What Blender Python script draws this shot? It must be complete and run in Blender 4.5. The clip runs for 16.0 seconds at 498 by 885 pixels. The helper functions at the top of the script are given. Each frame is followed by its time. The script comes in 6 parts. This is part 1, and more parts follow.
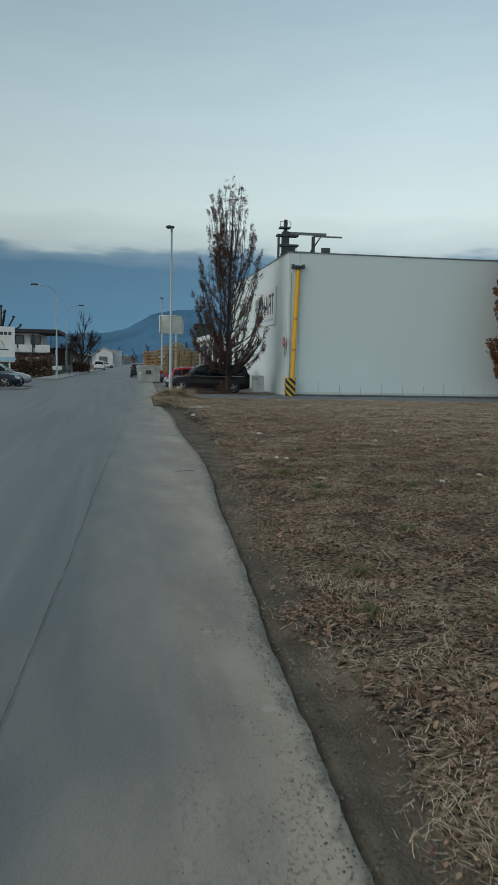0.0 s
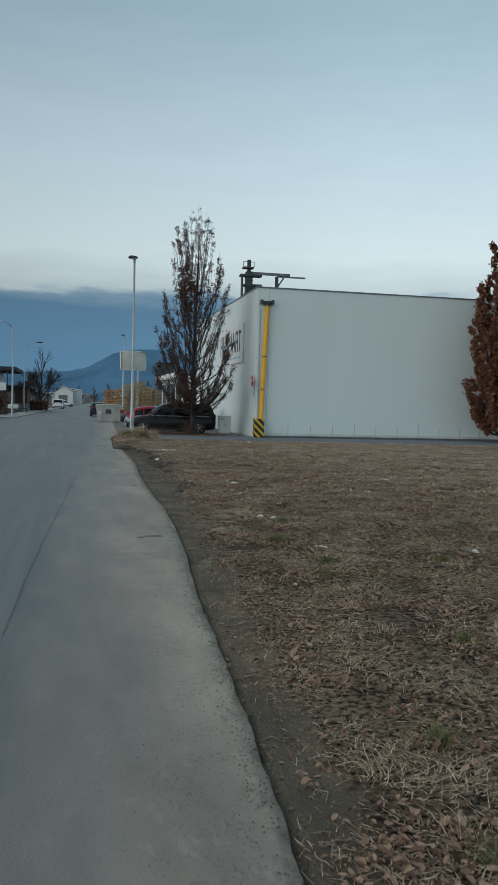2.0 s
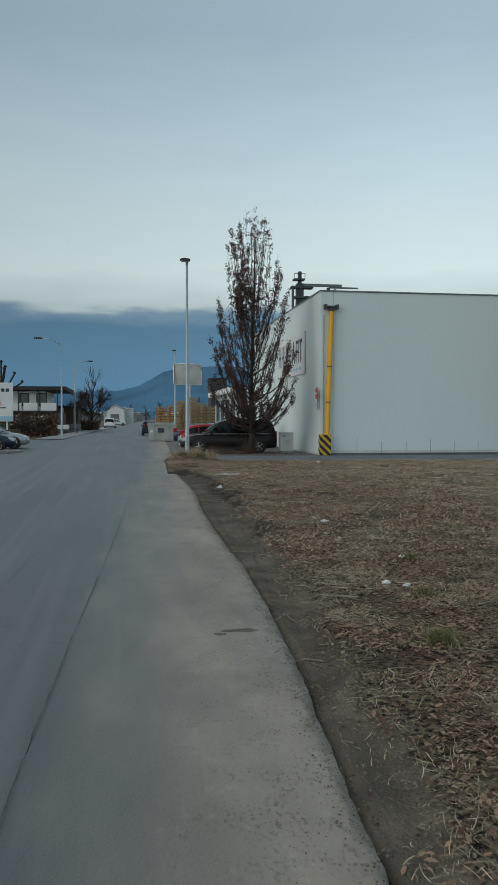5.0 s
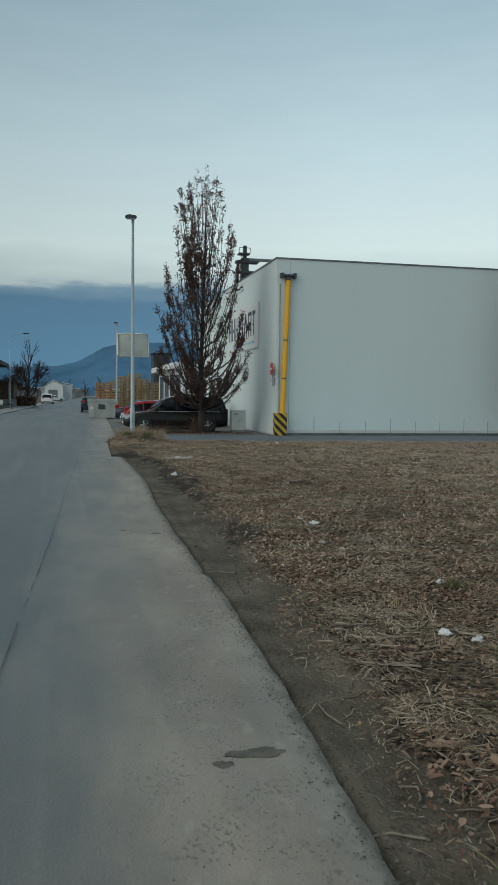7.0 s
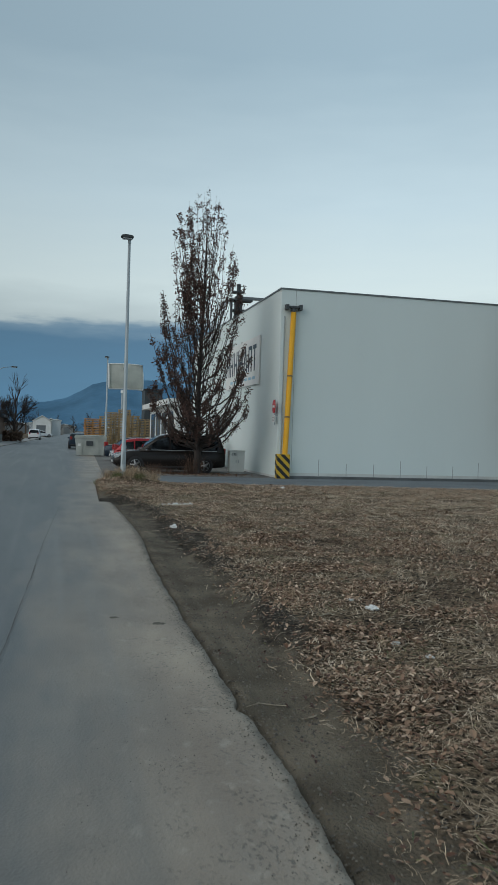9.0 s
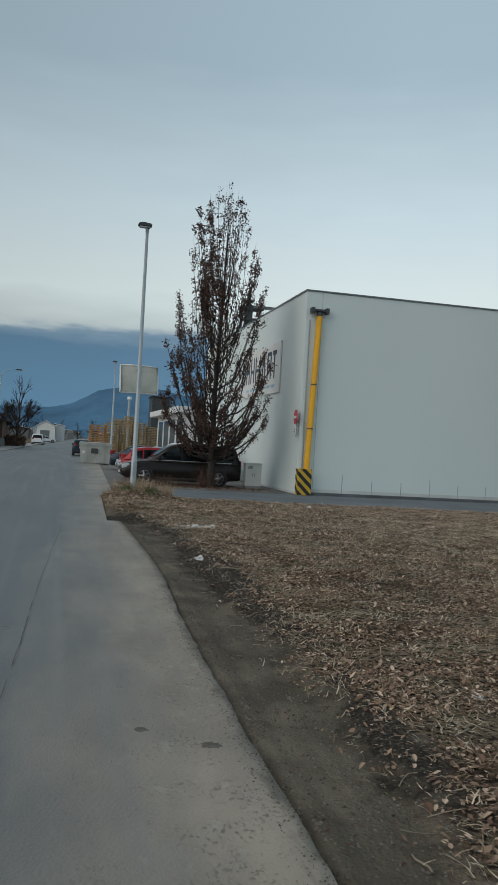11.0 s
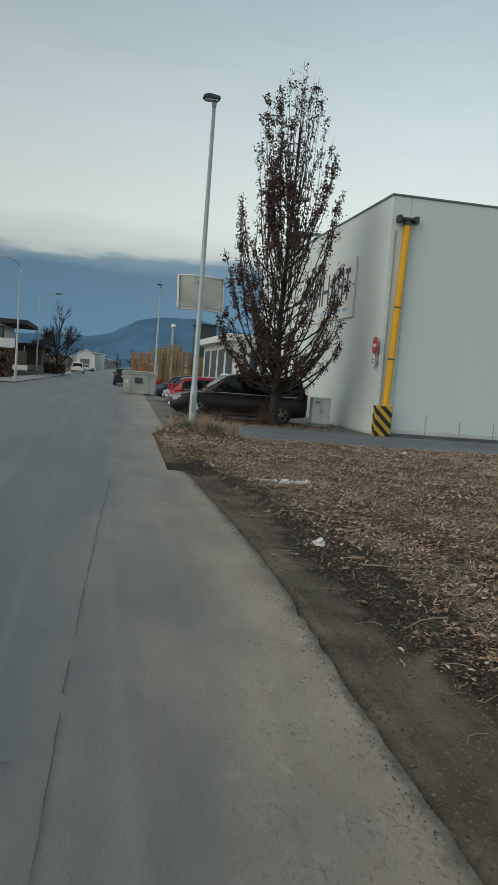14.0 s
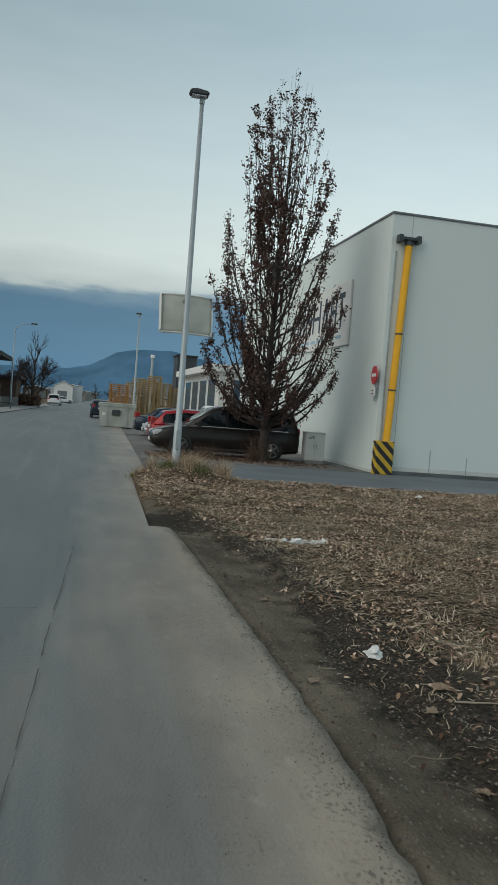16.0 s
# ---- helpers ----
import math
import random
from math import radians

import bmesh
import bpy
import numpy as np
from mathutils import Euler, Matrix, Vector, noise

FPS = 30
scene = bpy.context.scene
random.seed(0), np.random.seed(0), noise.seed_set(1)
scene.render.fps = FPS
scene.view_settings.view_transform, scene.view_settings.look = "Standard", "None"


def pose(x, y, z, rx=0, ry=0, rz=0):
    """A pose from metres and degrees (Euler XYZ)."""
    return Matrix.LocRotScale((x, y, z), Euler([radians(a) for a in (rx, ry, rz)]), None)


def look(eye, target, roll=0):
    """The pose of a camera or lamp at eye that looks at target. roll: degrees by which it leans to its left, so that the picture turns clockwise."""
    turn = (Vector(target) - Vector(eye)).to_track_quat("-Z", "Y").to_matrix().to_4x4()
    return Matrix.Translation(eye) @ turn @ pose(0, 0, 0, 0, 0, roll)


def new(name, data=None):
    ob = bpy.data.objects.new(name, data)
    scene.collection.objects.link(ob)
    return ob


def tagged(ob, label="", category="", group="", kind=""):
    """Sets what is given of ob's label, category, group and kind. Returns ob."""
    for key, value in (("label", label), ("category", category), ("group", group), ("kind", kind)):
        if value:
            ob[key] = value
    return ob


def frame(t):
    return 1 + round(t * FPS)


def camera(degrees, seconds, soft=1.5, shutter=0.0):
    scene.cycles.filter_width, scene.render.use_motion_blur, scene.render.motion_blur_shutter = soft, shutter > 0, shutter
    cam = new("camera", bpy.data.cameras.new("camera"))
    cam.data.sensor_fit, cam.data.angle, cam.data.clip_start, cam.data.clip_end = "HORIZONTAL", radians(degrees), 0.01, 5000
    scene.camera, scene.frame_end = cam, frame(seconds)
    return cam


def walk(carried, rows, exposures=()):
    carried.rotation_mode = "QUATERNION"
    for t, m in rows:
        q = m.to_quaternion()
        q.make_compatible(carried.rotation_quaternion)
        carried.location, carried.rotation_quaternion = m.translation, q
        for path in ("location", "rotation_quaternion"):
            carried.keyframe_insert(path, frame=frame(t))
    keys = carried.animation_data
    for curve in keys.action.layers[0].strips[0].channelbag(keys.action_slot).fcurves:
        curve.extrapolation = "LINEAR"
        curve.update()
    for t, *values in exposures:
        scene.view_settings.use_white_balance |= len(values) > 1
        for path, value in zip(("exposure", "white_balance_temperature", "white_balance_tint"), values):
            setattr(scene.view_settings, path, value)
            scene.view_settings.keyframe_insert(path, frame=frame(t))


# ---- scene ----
cam = camera(34.7, 16.0, shutter=0.2)
PATH = [
    (0, (0.154, -3.33, 1.77), (0.489, -1.369, 1.572), 1.1),
    (0.5, (0.171, -2.584, 1.789), (0.548, -0.628, 1.611), 1.2),
    (1, (0.195, -2.016, 1.766), (0.619, -0.068, 1.614), 1.4),
    (1.5, (0.22, -1.373, 1.749), (0.663, 0.573, 1.625), 1.4),
    (2, (0.318, -0.766, 1.753), (0.748, 1.185, 1.656), 1.5),
    (2.5, (0.387, -0.068, 1.716), (0.781, 1.89, 1.622), 1.3),
    (3, (0.466, 0.511, 1.751), (0.805, 2.481, 1.682), 0.6),
    (3.5, (0.425, 1.106, 1.708), (0.725, 3.082, 1.639), 0.2),
    (4, (0.439, 1.701, 1.733), (0.764, 3.673, 1.664), -1.0),
    (4.2, (0.424, 1.958, 1.743), (0.709, 3.937, 1.68), -0.4),
    (6.3, (0.416, 4.768, 1.785), (0.777, 6.734, 1.725), 1.2),
    (6.5, (0.407, 5.051, 1.771), (0.779, 7.015, 1.698), 1.2),
    (7, (0.451, 5.861, 1.732), (0.901, 7.806, 1.616), 0.7),
    (7.5, (0.466, 6.55, 1.694), (0.914, 8.495, 1.568), 0.3),
    (8, (0.485, 7.305, 1.694), (0.947, 9.248, 1.574), 0.3),
    (8.2, (0.51, 7.584, 1.694), (0.97, 9.527, 1.593), 0.5),
    (10.3, (0.627, 10.312, 1.753), (1.133, 12.246, 1.8), 3.7),
    (10.5, (0.603, 10.571, 1.745), (1.095, 12.509, 1.785), 3.7),
    (11, (0.587, 11.242, 1.744), (1.055, 13.186, 1.753), 3.3),
    (11.5, (0.62, 11.975, 1.705), (1.041, 13.93, 1.696), 3.2),
    (12, (0.576, 12.666, 1.657), (0.961, 14.629, 1.645), 3.4),
    (12.5, (0.556, 13.326, 1.672), (0.967, 15.284, 1.659), 3.2),
    (13, (0.523, 14.056, 1.647), (0.994, 15.999, 1.59), 3.0),
    (13.5, (0.512, 14.682, 1.654), (0.934, 16.634, 1.544), 4.2),
    (14, (0.485, 15.483, 1.613), (0.871, 17.439, 1.448), 4.5),
    (14.5, (0.477, 16.083, 1.635), (0.9, 18.034, 1.501), 4.2),
    (15, (0.473, 16.699, 1.635), (0.923, 18.644, 1.526), 4.1),
    (15.5, (0.583, 17.328, 1.643), (1.038, 19.273, 1.548), 4.1),
    (16, (0.664, 17.983, 1.604), (1.097, 19.934, 1.523), 4.5),
]
# the clip's own white balance drifts a little
BALANCE = [(0.0, 0, 6450, 8), (1.0, 0, 6350, 8), (2.0, 0, 6300, 10), (2.5, 0, 6400, 10), (3.0, 0, 6240, 10), (3.5, 0, 6450, 10), (4.0, 0, 6450, 10), (6.4, 0, 6450, 8), (7.0, 0, 6450, 7), (8.2, 0, 6450, 8), (10.4, 0, 6180, 13), (11.0, 0, 6600, 13), (12.3, 0.03, 6500, 10), (13.0, 0, 6650, 14), (13.5, 0.05, 6350, 12), (14.0, 0.1, 7000, 12), (14.5, 0.15, 6550, 8), (15.0, 0.1, 6750, 9), (15.5, 0.08, 6700, 10), (16.0, 0.1, 6800, 10)]
walk(cam, [(t, look(eye, target, roll)) for t, eye, target, roll in PATH], BALANCE)

# ---- light ----
world = bpy.data.worlds.new("dusk_sky")
scene.world = world
world.use_nodes = True


def build_sky():
    nt = world.node_tree
    nt.nodes.clear()
    N, L = nt.nodes.new, nt.links.new
    out, mixs = N("ShaderNodeOutputWorld"), N("ShaderNodeMixShader")
    bg_a, bg_b = N("ShaderNodeBackground"), N("ShaderNodeBackground")
    sky = N("ShaderNodeTexSky")
    sky.sky_type, sky.sun_disc = "NISHITA", False
    sky.sun_elevation, sky.sun_rotation = radians(4), radians(70)
    L(sky.outputs[0], bg_a.inputs[0])
    bg_a.inputs[1].default_value = 0.08
    tc, sep = N("ShaderNodeTexCoord"), N("ShaderNodeSeparateXYZ")
    L(tc.outputs["Generated"], sep.inputs[0])
    # cloud edge noise, flat and long along the horizon
    mp = N("ShaderNodeMapping")
    mp.inputs["Scale"].default_value = (9, 9, 46)
    L(tc.outputs["Generated"], mp.inputs[0])
    nz = N("ShaderNodeTexNoise")
    nz.inputs["Scale"].default_value, nz.inputs["Detail"].default_value = 1.0, 6.0
    L(mp.outputs[0], nz.inputs["Vector"])
    ma = N("ShaderNodeMath")
    ma.operation = "MULTIPLY_ADD"
    L(nz.outputs[0], ma.inputs[0])
    ma.inputs[1].default_value = SKY_WAVE
    L(sep.outputs["Z"], ma.inputs[2])
    ramp = N("ShaderNodeValToRGB")
    cr = ramp.color_ramp
    stops = [(p + (0.005 if 0.1 < p < 0.2 else 0), c) for p, c in SKY_STOPS]
    while len(cr.elements) < len(stops):
        cr.elements.new(0.5)
    for e, (p, c) in zip(cr.elements, stops):
        e.position, e.color = p, (*c, 1)
    # the cloud bank lies ahead; behind the viewer the horizon is clear
    back = N("ShaderNodeMapRange")
    back.interpolation_type = "SMOOTHSTEP"
    L(sep.outputs["Y"], back.inputs[0])
    back.inputs[1].default_value, back.inputs[2].default_value = 0.55, -0.1
    back.inputs[3].default_value, back.inputs[4].default_value = 0.0, 0.16
    lift = N("ShaderNodeMath")
    L(ma.outputs[0], lift.inputs[0])
    L(back.outputs[0], lift.inputs[1])
    L(lift.outputs[0], ramp.inputs[0])
    # the west (towards +x) is a little brighter after sunset
    az = N("ShaderNodeMapRange")
    L(sep.outputs["X"], az.inputs[0])
    az.inputs[1].default_value, az.inputs[2].default_value = -0.15, 0.35
    az.inputs[3].default_value, az.inputs[4].default_value = 0.85, 1.1
    vm = N("ShaderNodeVectorMath")
    vm.operation = "SCALE"
    L(ramp.outputs[0], vm.inputs[0])
    L(az.outputs[0], vm.inputs["Scale"])
    L(vm.outputs[0], bg_b.inputs[0])
    bg_b.inputs[1].default_value = 1.0
    mixs.inputs[0].default_value = 0.9
    L(bg_a.outputs[0], mixs.inputs[1])
    L(bg_b.outputs[0], mixs.inputs[2])
    L(mixs.outputs[0], out.inputs[0])


# height of the sky (sine of elevation, plus the cloud wave) and colour
SKY_WAVE = 0.042
SKY_STOPS = [
    (0.0, (0.135, 0.295, 0.45)), (0.06, (0.098, 0.245, 0.395)), (0.130, (0.092, 0.205, 0.325)), (0.143, (0.17, 0.285, 0.39)),
    (0.152, (0.50, 0.60, 0.62)), (0.20, (0.65, 0.77, 0.78)), (0.30, (0.54, 0.68, 0.74)), (0.45, (0.35, 0.48, 0.56)), (1.0, (0.33, 0.43, 0.49)),
]
build_sky()
sun = new("sun", bpy.data.lights.new("sun", "SUN"))
sun.data.energy, sun.data.angle, sun.data.color = 1.3, radians(70), (1.0, 0.93, 0.84)
sun.matrix_world = look((-60, -2, 38), (0, 20, 0))


# ---- materials ----
def mat(name, base, rough=0.75, var=0.25, scale=1.2, fine=40.0, bump=0.15, metal=0.0, tint=None, island=None, stretch=(1, 1, 1), spec=0.5, dist=0.02):
    """Base colour broken up by a coarse stain and a fine grain; island: a second colour mixed in piece by piece."""
    m = bpy.data.materials.new(name)
    m.use_nodes = True
    nt = m.node_tree
    N, L = nt.nodes.new, nt.links.new
    b = nt.nodes["Principled BSDF"]
    b.inputs["Metallic"].default_value, b.inputs["Roughness"].default_value = metal, rough
    b.inputs["Specular IOR Level"].default_value = spec
    tc, mp = N("ShaderNodeTexCoord"), N("ShaderNodeMapping")
    mp.inputs["Scale"].default_value = stretch
    L(tc.outputs["Object"], mp.inputs[0])
    n1, n2 = N("ShaderNodeTexNoise"), N("ShaderNodeTexNoise")
    n1.inputs["Scale"].default_value, n1.inputs["Detail"].default_value = scale, 5
    n2.inputs["Scale"].default_value, n2.inputs["Detail"].default_value = fine, 3
    for n in (n1, n2):
        L(mp.outputs[0], n.inputs["Vector"])
    r1 = N("ShaderNodeMapRange")
    r1.inputs[1].default_value, r1.inputs[2].default_value = 0.3, 0.7
    L(n1.outputs[0], r1.inputs[0])
    c1 = N("ShaderNodeMix")
    c1.data_type = "RGBA"
    lo = tuple(v * (1 - var) for v in base)
    hi = tint or tuple(min(1, v * (1 + var * 0.6)) for v in base)
    c1.inputs[6].default_value, c1.inputs[7].default_value = (*lo, 1), (*hi, 1)
    L(r1.outputs[0], c1.inputs[0])
    col = c1.outputs[2]
    if island:
        ge, c3 = N("ShaderNodeNewGeometry"), N("ShaderNodeMix")
        c3.data_type = "RGBA"
        L(ge.outputs["Random Per Island"], c3.inputs[0])
        L(col, c3.inputs[6])
        c3.inputs[7].default_value = (*island, 1)
        col = c3.outputs[2]
    r2 = N("ShaderNodeMapRange")
    r2.inputs[3].default_value, r2.inputs[4].default_value = 1 - var * 0.6, 1 + var * 0.6
    L(n2.outputs[0], r2.inputs[0])
    vm = N("ShaderNodeVectorMath")
    vm.operation = "SCALE"
    L(col, vm.inputs[0])
    L(r2.outputs[0], vm.inputs["Scale"])
    L(vm.outputs[0], b.inputs["Base Color"])
    if bump:
        bp = N("ShaderNodeBump")
        bp.inputs["Strength"].default_value, bp.inputs["Distance"].default_value = bump, dist
        L(n2.outputs[0], bp.inputs["Height"])
        L(bp.outputs[0], b.inputs["Normal"])
    return m


def glass_mat(name, tint, rough=0.05):
    m = mat(name, tint, rough, 0.05, 0.5, 5, 0, spec=0.8)
    return m


M = {
    "asphalt": mat("asphalt", (0.145, 0.155, 0.16), 0.85, 0.22, 0.35, 160, 0.35, tint=(0.20, 0.205, 0.20), stretch=(1, 0.25, 1)),
    "patch": mat("old_asphalt", (0.12, 0.13, 0.135), 0.85, 0.3, 1.5, 120, 0.4),
    "drive": mat("driveway_asphalt", (0.14, 0.16, 0.175), 0.8, 0.2, 0.5, 120, 0.25),
    "parking": mat("parking_gravel", (0.17, 0.165, 0.155), 0.9, 0.3, 0.8, 90, 0.4),
    "wall": mat("white_render", (0.68, 0.76, 0.75), 0.8, 0.022, 0.35, 60, 0.05, stretch=(1, 1, 0.3)),
    "wall_dirt": mat("plinth_render", (0.60, 0.63, 0.61), 0.85, 0.14, 0.8, 60, 0.08),
    "joint": mat("joint_sealant", (0.33, 0.36, 0.35), 0.9, 0.15),
    "metal": mat("galvanised_steel", (0.36, 0.41, 0.43), 0.5, 0.12, 2, 40, 0.05, metal=0.4),
    "flash": mat("grey_flashing", (0.17, 0.19, 0.20), 0.5, 0.1, 2, 30, 0.03, metal=0.3),
    "yellow": mat("yellow_pipe_paint", (0.72, 0.37, 0.02), 0.45, 0.08, 1.5, 40, 0.03),
    "black": mat("black_paint", (0.02, 0.02, 0.022), 0.6, 0.2),
    "hazy": mat("hazard_yellow", (0.62, 0.40, 0.03), 0.55, 0.12, 3, 40, 0.03),
    "white": mat("white_paint", (0.74, 0.75, 0.73), 0.6, 0.08, 1, 30, 0.03),
    "cream": mat("cream_plastic", (0.74, 0.74, 0.67), 0.5, 0.16, 2.2, 30, 0.03),
    "red": mat("red_paint", (0.50, 0.03, 0.03), 0.45, 0.1),
    "signtext": mat("sign_dark_blue", (0.035, 0.06, 0.085), 0.6, 0.1),
    "cabinet": mat("pale_grey_polyester", (0.64, 0.66, 0.63), 0.65, 0.08, 2, 40, 0.04),
    "bark": mat("dark_bark", (0.045, 0.036, 0.032), 0.95, 0.35, 6, 40, 0.4),
    "leaf": mat("dry_brown_leaf", (0.036, 0.019, 0.017), 0.85, 0.3, 0.6, 20, 0.1, tint=(0.07, 0.028, 0.02), island=(0.115, 0.07, 0.056)),
    "leaf_red": mat("rust_brown_leaf", (0.125, 0.045, 0.024), 0.85, 0.3, 3, 20, 0.1, island=(0.23, 0.10, 0.055)),
    "leaf_fall": mat("fallen_leaf", (0.095, 0.042, 0.024), 0.9, 0.4, 1.4, 30, 0.1, island=(0.35, 0.235, 0.155)),
    "leaf_far": mat("thick_fallen_leaf", (0.13, 0.066, 0.042), 0.9, 0.4, 0.9, 30, 0.1, island=(0.68, 0.51, 0.37)),
    "straw_far": mat("pale_straw", (0.27, 0.205, 0.14), 0.9, 0.5, 0.8, 30, 0.0, island=(0.74, 0.62, 0.47), stretch=(1, 2, 1)),
    "leaf_big": mat("pale_brown_leaf", (0.27, 0.19, 0.13), 0.85, 0.3, 14, 60, 0.2),
    "straw": mat("dry_straw", (0.17, 0.11, 0.065), 0.9, 0.45, 0.9, 30, 0.0, island=(0.68, 0.54, 0.38)),
    "green": mat("green_grass_blade", (0.06, 0.085, 0.03), 0.8, 0.3, 3, 30, 0.0, island=(0.20, 0.19, 0.08)),
    "twig": mat("dead_twig", (0.11, 0.085, 0.065), 0.9, 0.3, 8, 60, 0.1, island=(0.42, 0.36, 0.27)),
    "pebble": mat("pebble", (0.055, 0.047, 0.038), 0.9, 0.3, 8, 60, 0.1, island=(0.19, 0.17, 0.14)),
    "soilstain": mat("dark_grit", (0.05, 0.046, 0.042), 0.9, 0.3),
    "crack": mat("crack_shadow", (0.085, 0.085, 0.08), 0.95, 0.3),
    "mud": mat("dried_mud", (0.115, 0.104, 0.085), 0.9, 0.4, 12, 60, 0.2),
    "paper": mat("white_litter", (0.70, 0.71, 0.70), 0.7, 0.1, 4, 30, 0.1),
    "tyre": mat("tyre_rubber", (0.018, 0.018, 0.019), 0.85, 0.2),
    "rim": mat("alloy_rim", (0.45, 0.46, 0.47), 0.35, 0.1, metal=0.8),
    "glass": glass_mat("dark_car_glass", (0.012, 0.015, 0.018)),
    "pane": glass_mat("blue_window_glass", (0.05, 0.11, 0.17), 0.1),
    "pane_dark": glass_mat("dark_window_glass", (0.03, 0.04, 0.05), 0.1),
    "lens": glass_mat("headlight_lens", (0.55, 0.58, 0.60), 0.1),
    "tail": glass_mat("tail_light_lens", (0.30, 0.012, 0.012), 0.15),
    "plate": mat("plate_white", (0.7, 0.7, 0.7), 0.5, 0.05),
    "trim": mat("black_plastic", (0.022, 0.022, 0.024), 0.7, 0.15),
    "car_dark": mat("anthracite_car_paint", (0.02, 0.017, 0.016), 0.25, 0.08, 1, 20, 0, spec=0.25),
    "car_red": mat("red_car_paint", (0.33, 0.012, 0.018), 0.2, 0.08, 1, 20, 0, metal=0.15),
    "car_white": mat("white_car_paint", (0.70, 0.71, 0.72), 0.25, 0.05, 1, 20, 0),
    "car_silver": mat("silver_car_paint", (0.42, 0.44, 0.45), 0.25, 0.06, 1, 20, 0, metal=0.5),
    "car_navy": mat("dark_blue_car_paint", (0.02, 0.035, 0.055), 0.22, 0.08, 1, 20, 0, metal=0.3),
    "skip": mat("worn_grey_skip_paint", (0.40, 0.42, 0.39), 0.7, 0.2, 1.5, 25, 0.1),
    "pallet": mat("pallet_wood", (0.44, 0.31, 0.155), 0.85, 0.25, 2, 20, 0.2),
    "crate": mat("orange_brown_wood", (0.50, 0.25, 0.09), 0.8, 0.25, 2, 20, 0.2),
    "roof_dark": mat("dark_roof_edge", (0.035, 0.036, 0.04), 0.8, 0.2),
    "timber": mat("brown_timber", (0.10, 0.065, 0.045), 0.85, 0.3, 2, 20, 0.2),
    "hedge": mat("winter_hedge", (0.075, 0.045, 0.032), 0.95, 0.3, 3, 20, 0.1, island=(0.15, 0.09, 0.06)),
    "hall": mat("pale_grey_cladding", (0.50, 0.54, 0.56), 0.7, 0.08, 0.3, 10, 0.05),
    # blue of the distance haze is put into the hill's base colour
    "hill": mat("haze_blue_hill", (0.085, 0.18, 0.28), 1.0, 0.22, 0.006, 0.06, 0.0, spec=0.0),
    "fence": mat("green_fence", (0.05, 0.13, 0.07), 0.7, 0.2),
    "kerb": mat("kerb_stone", (0.27, 0.27, 0.26), 0.85, 0.2, 2, 50, 0.2),
    "orange": mat("orange_sign_print", (0.60, 0.24, 0.06), 0.6, 0.1),
    "steel_dark": mat("dark_steel", (0.05, 0.06, 0.065), 0.6, 0.2),
    "lightblue": mat("pale_blue_print", (0.35, 0.55, 0.66), 0.6, 0.1),
}


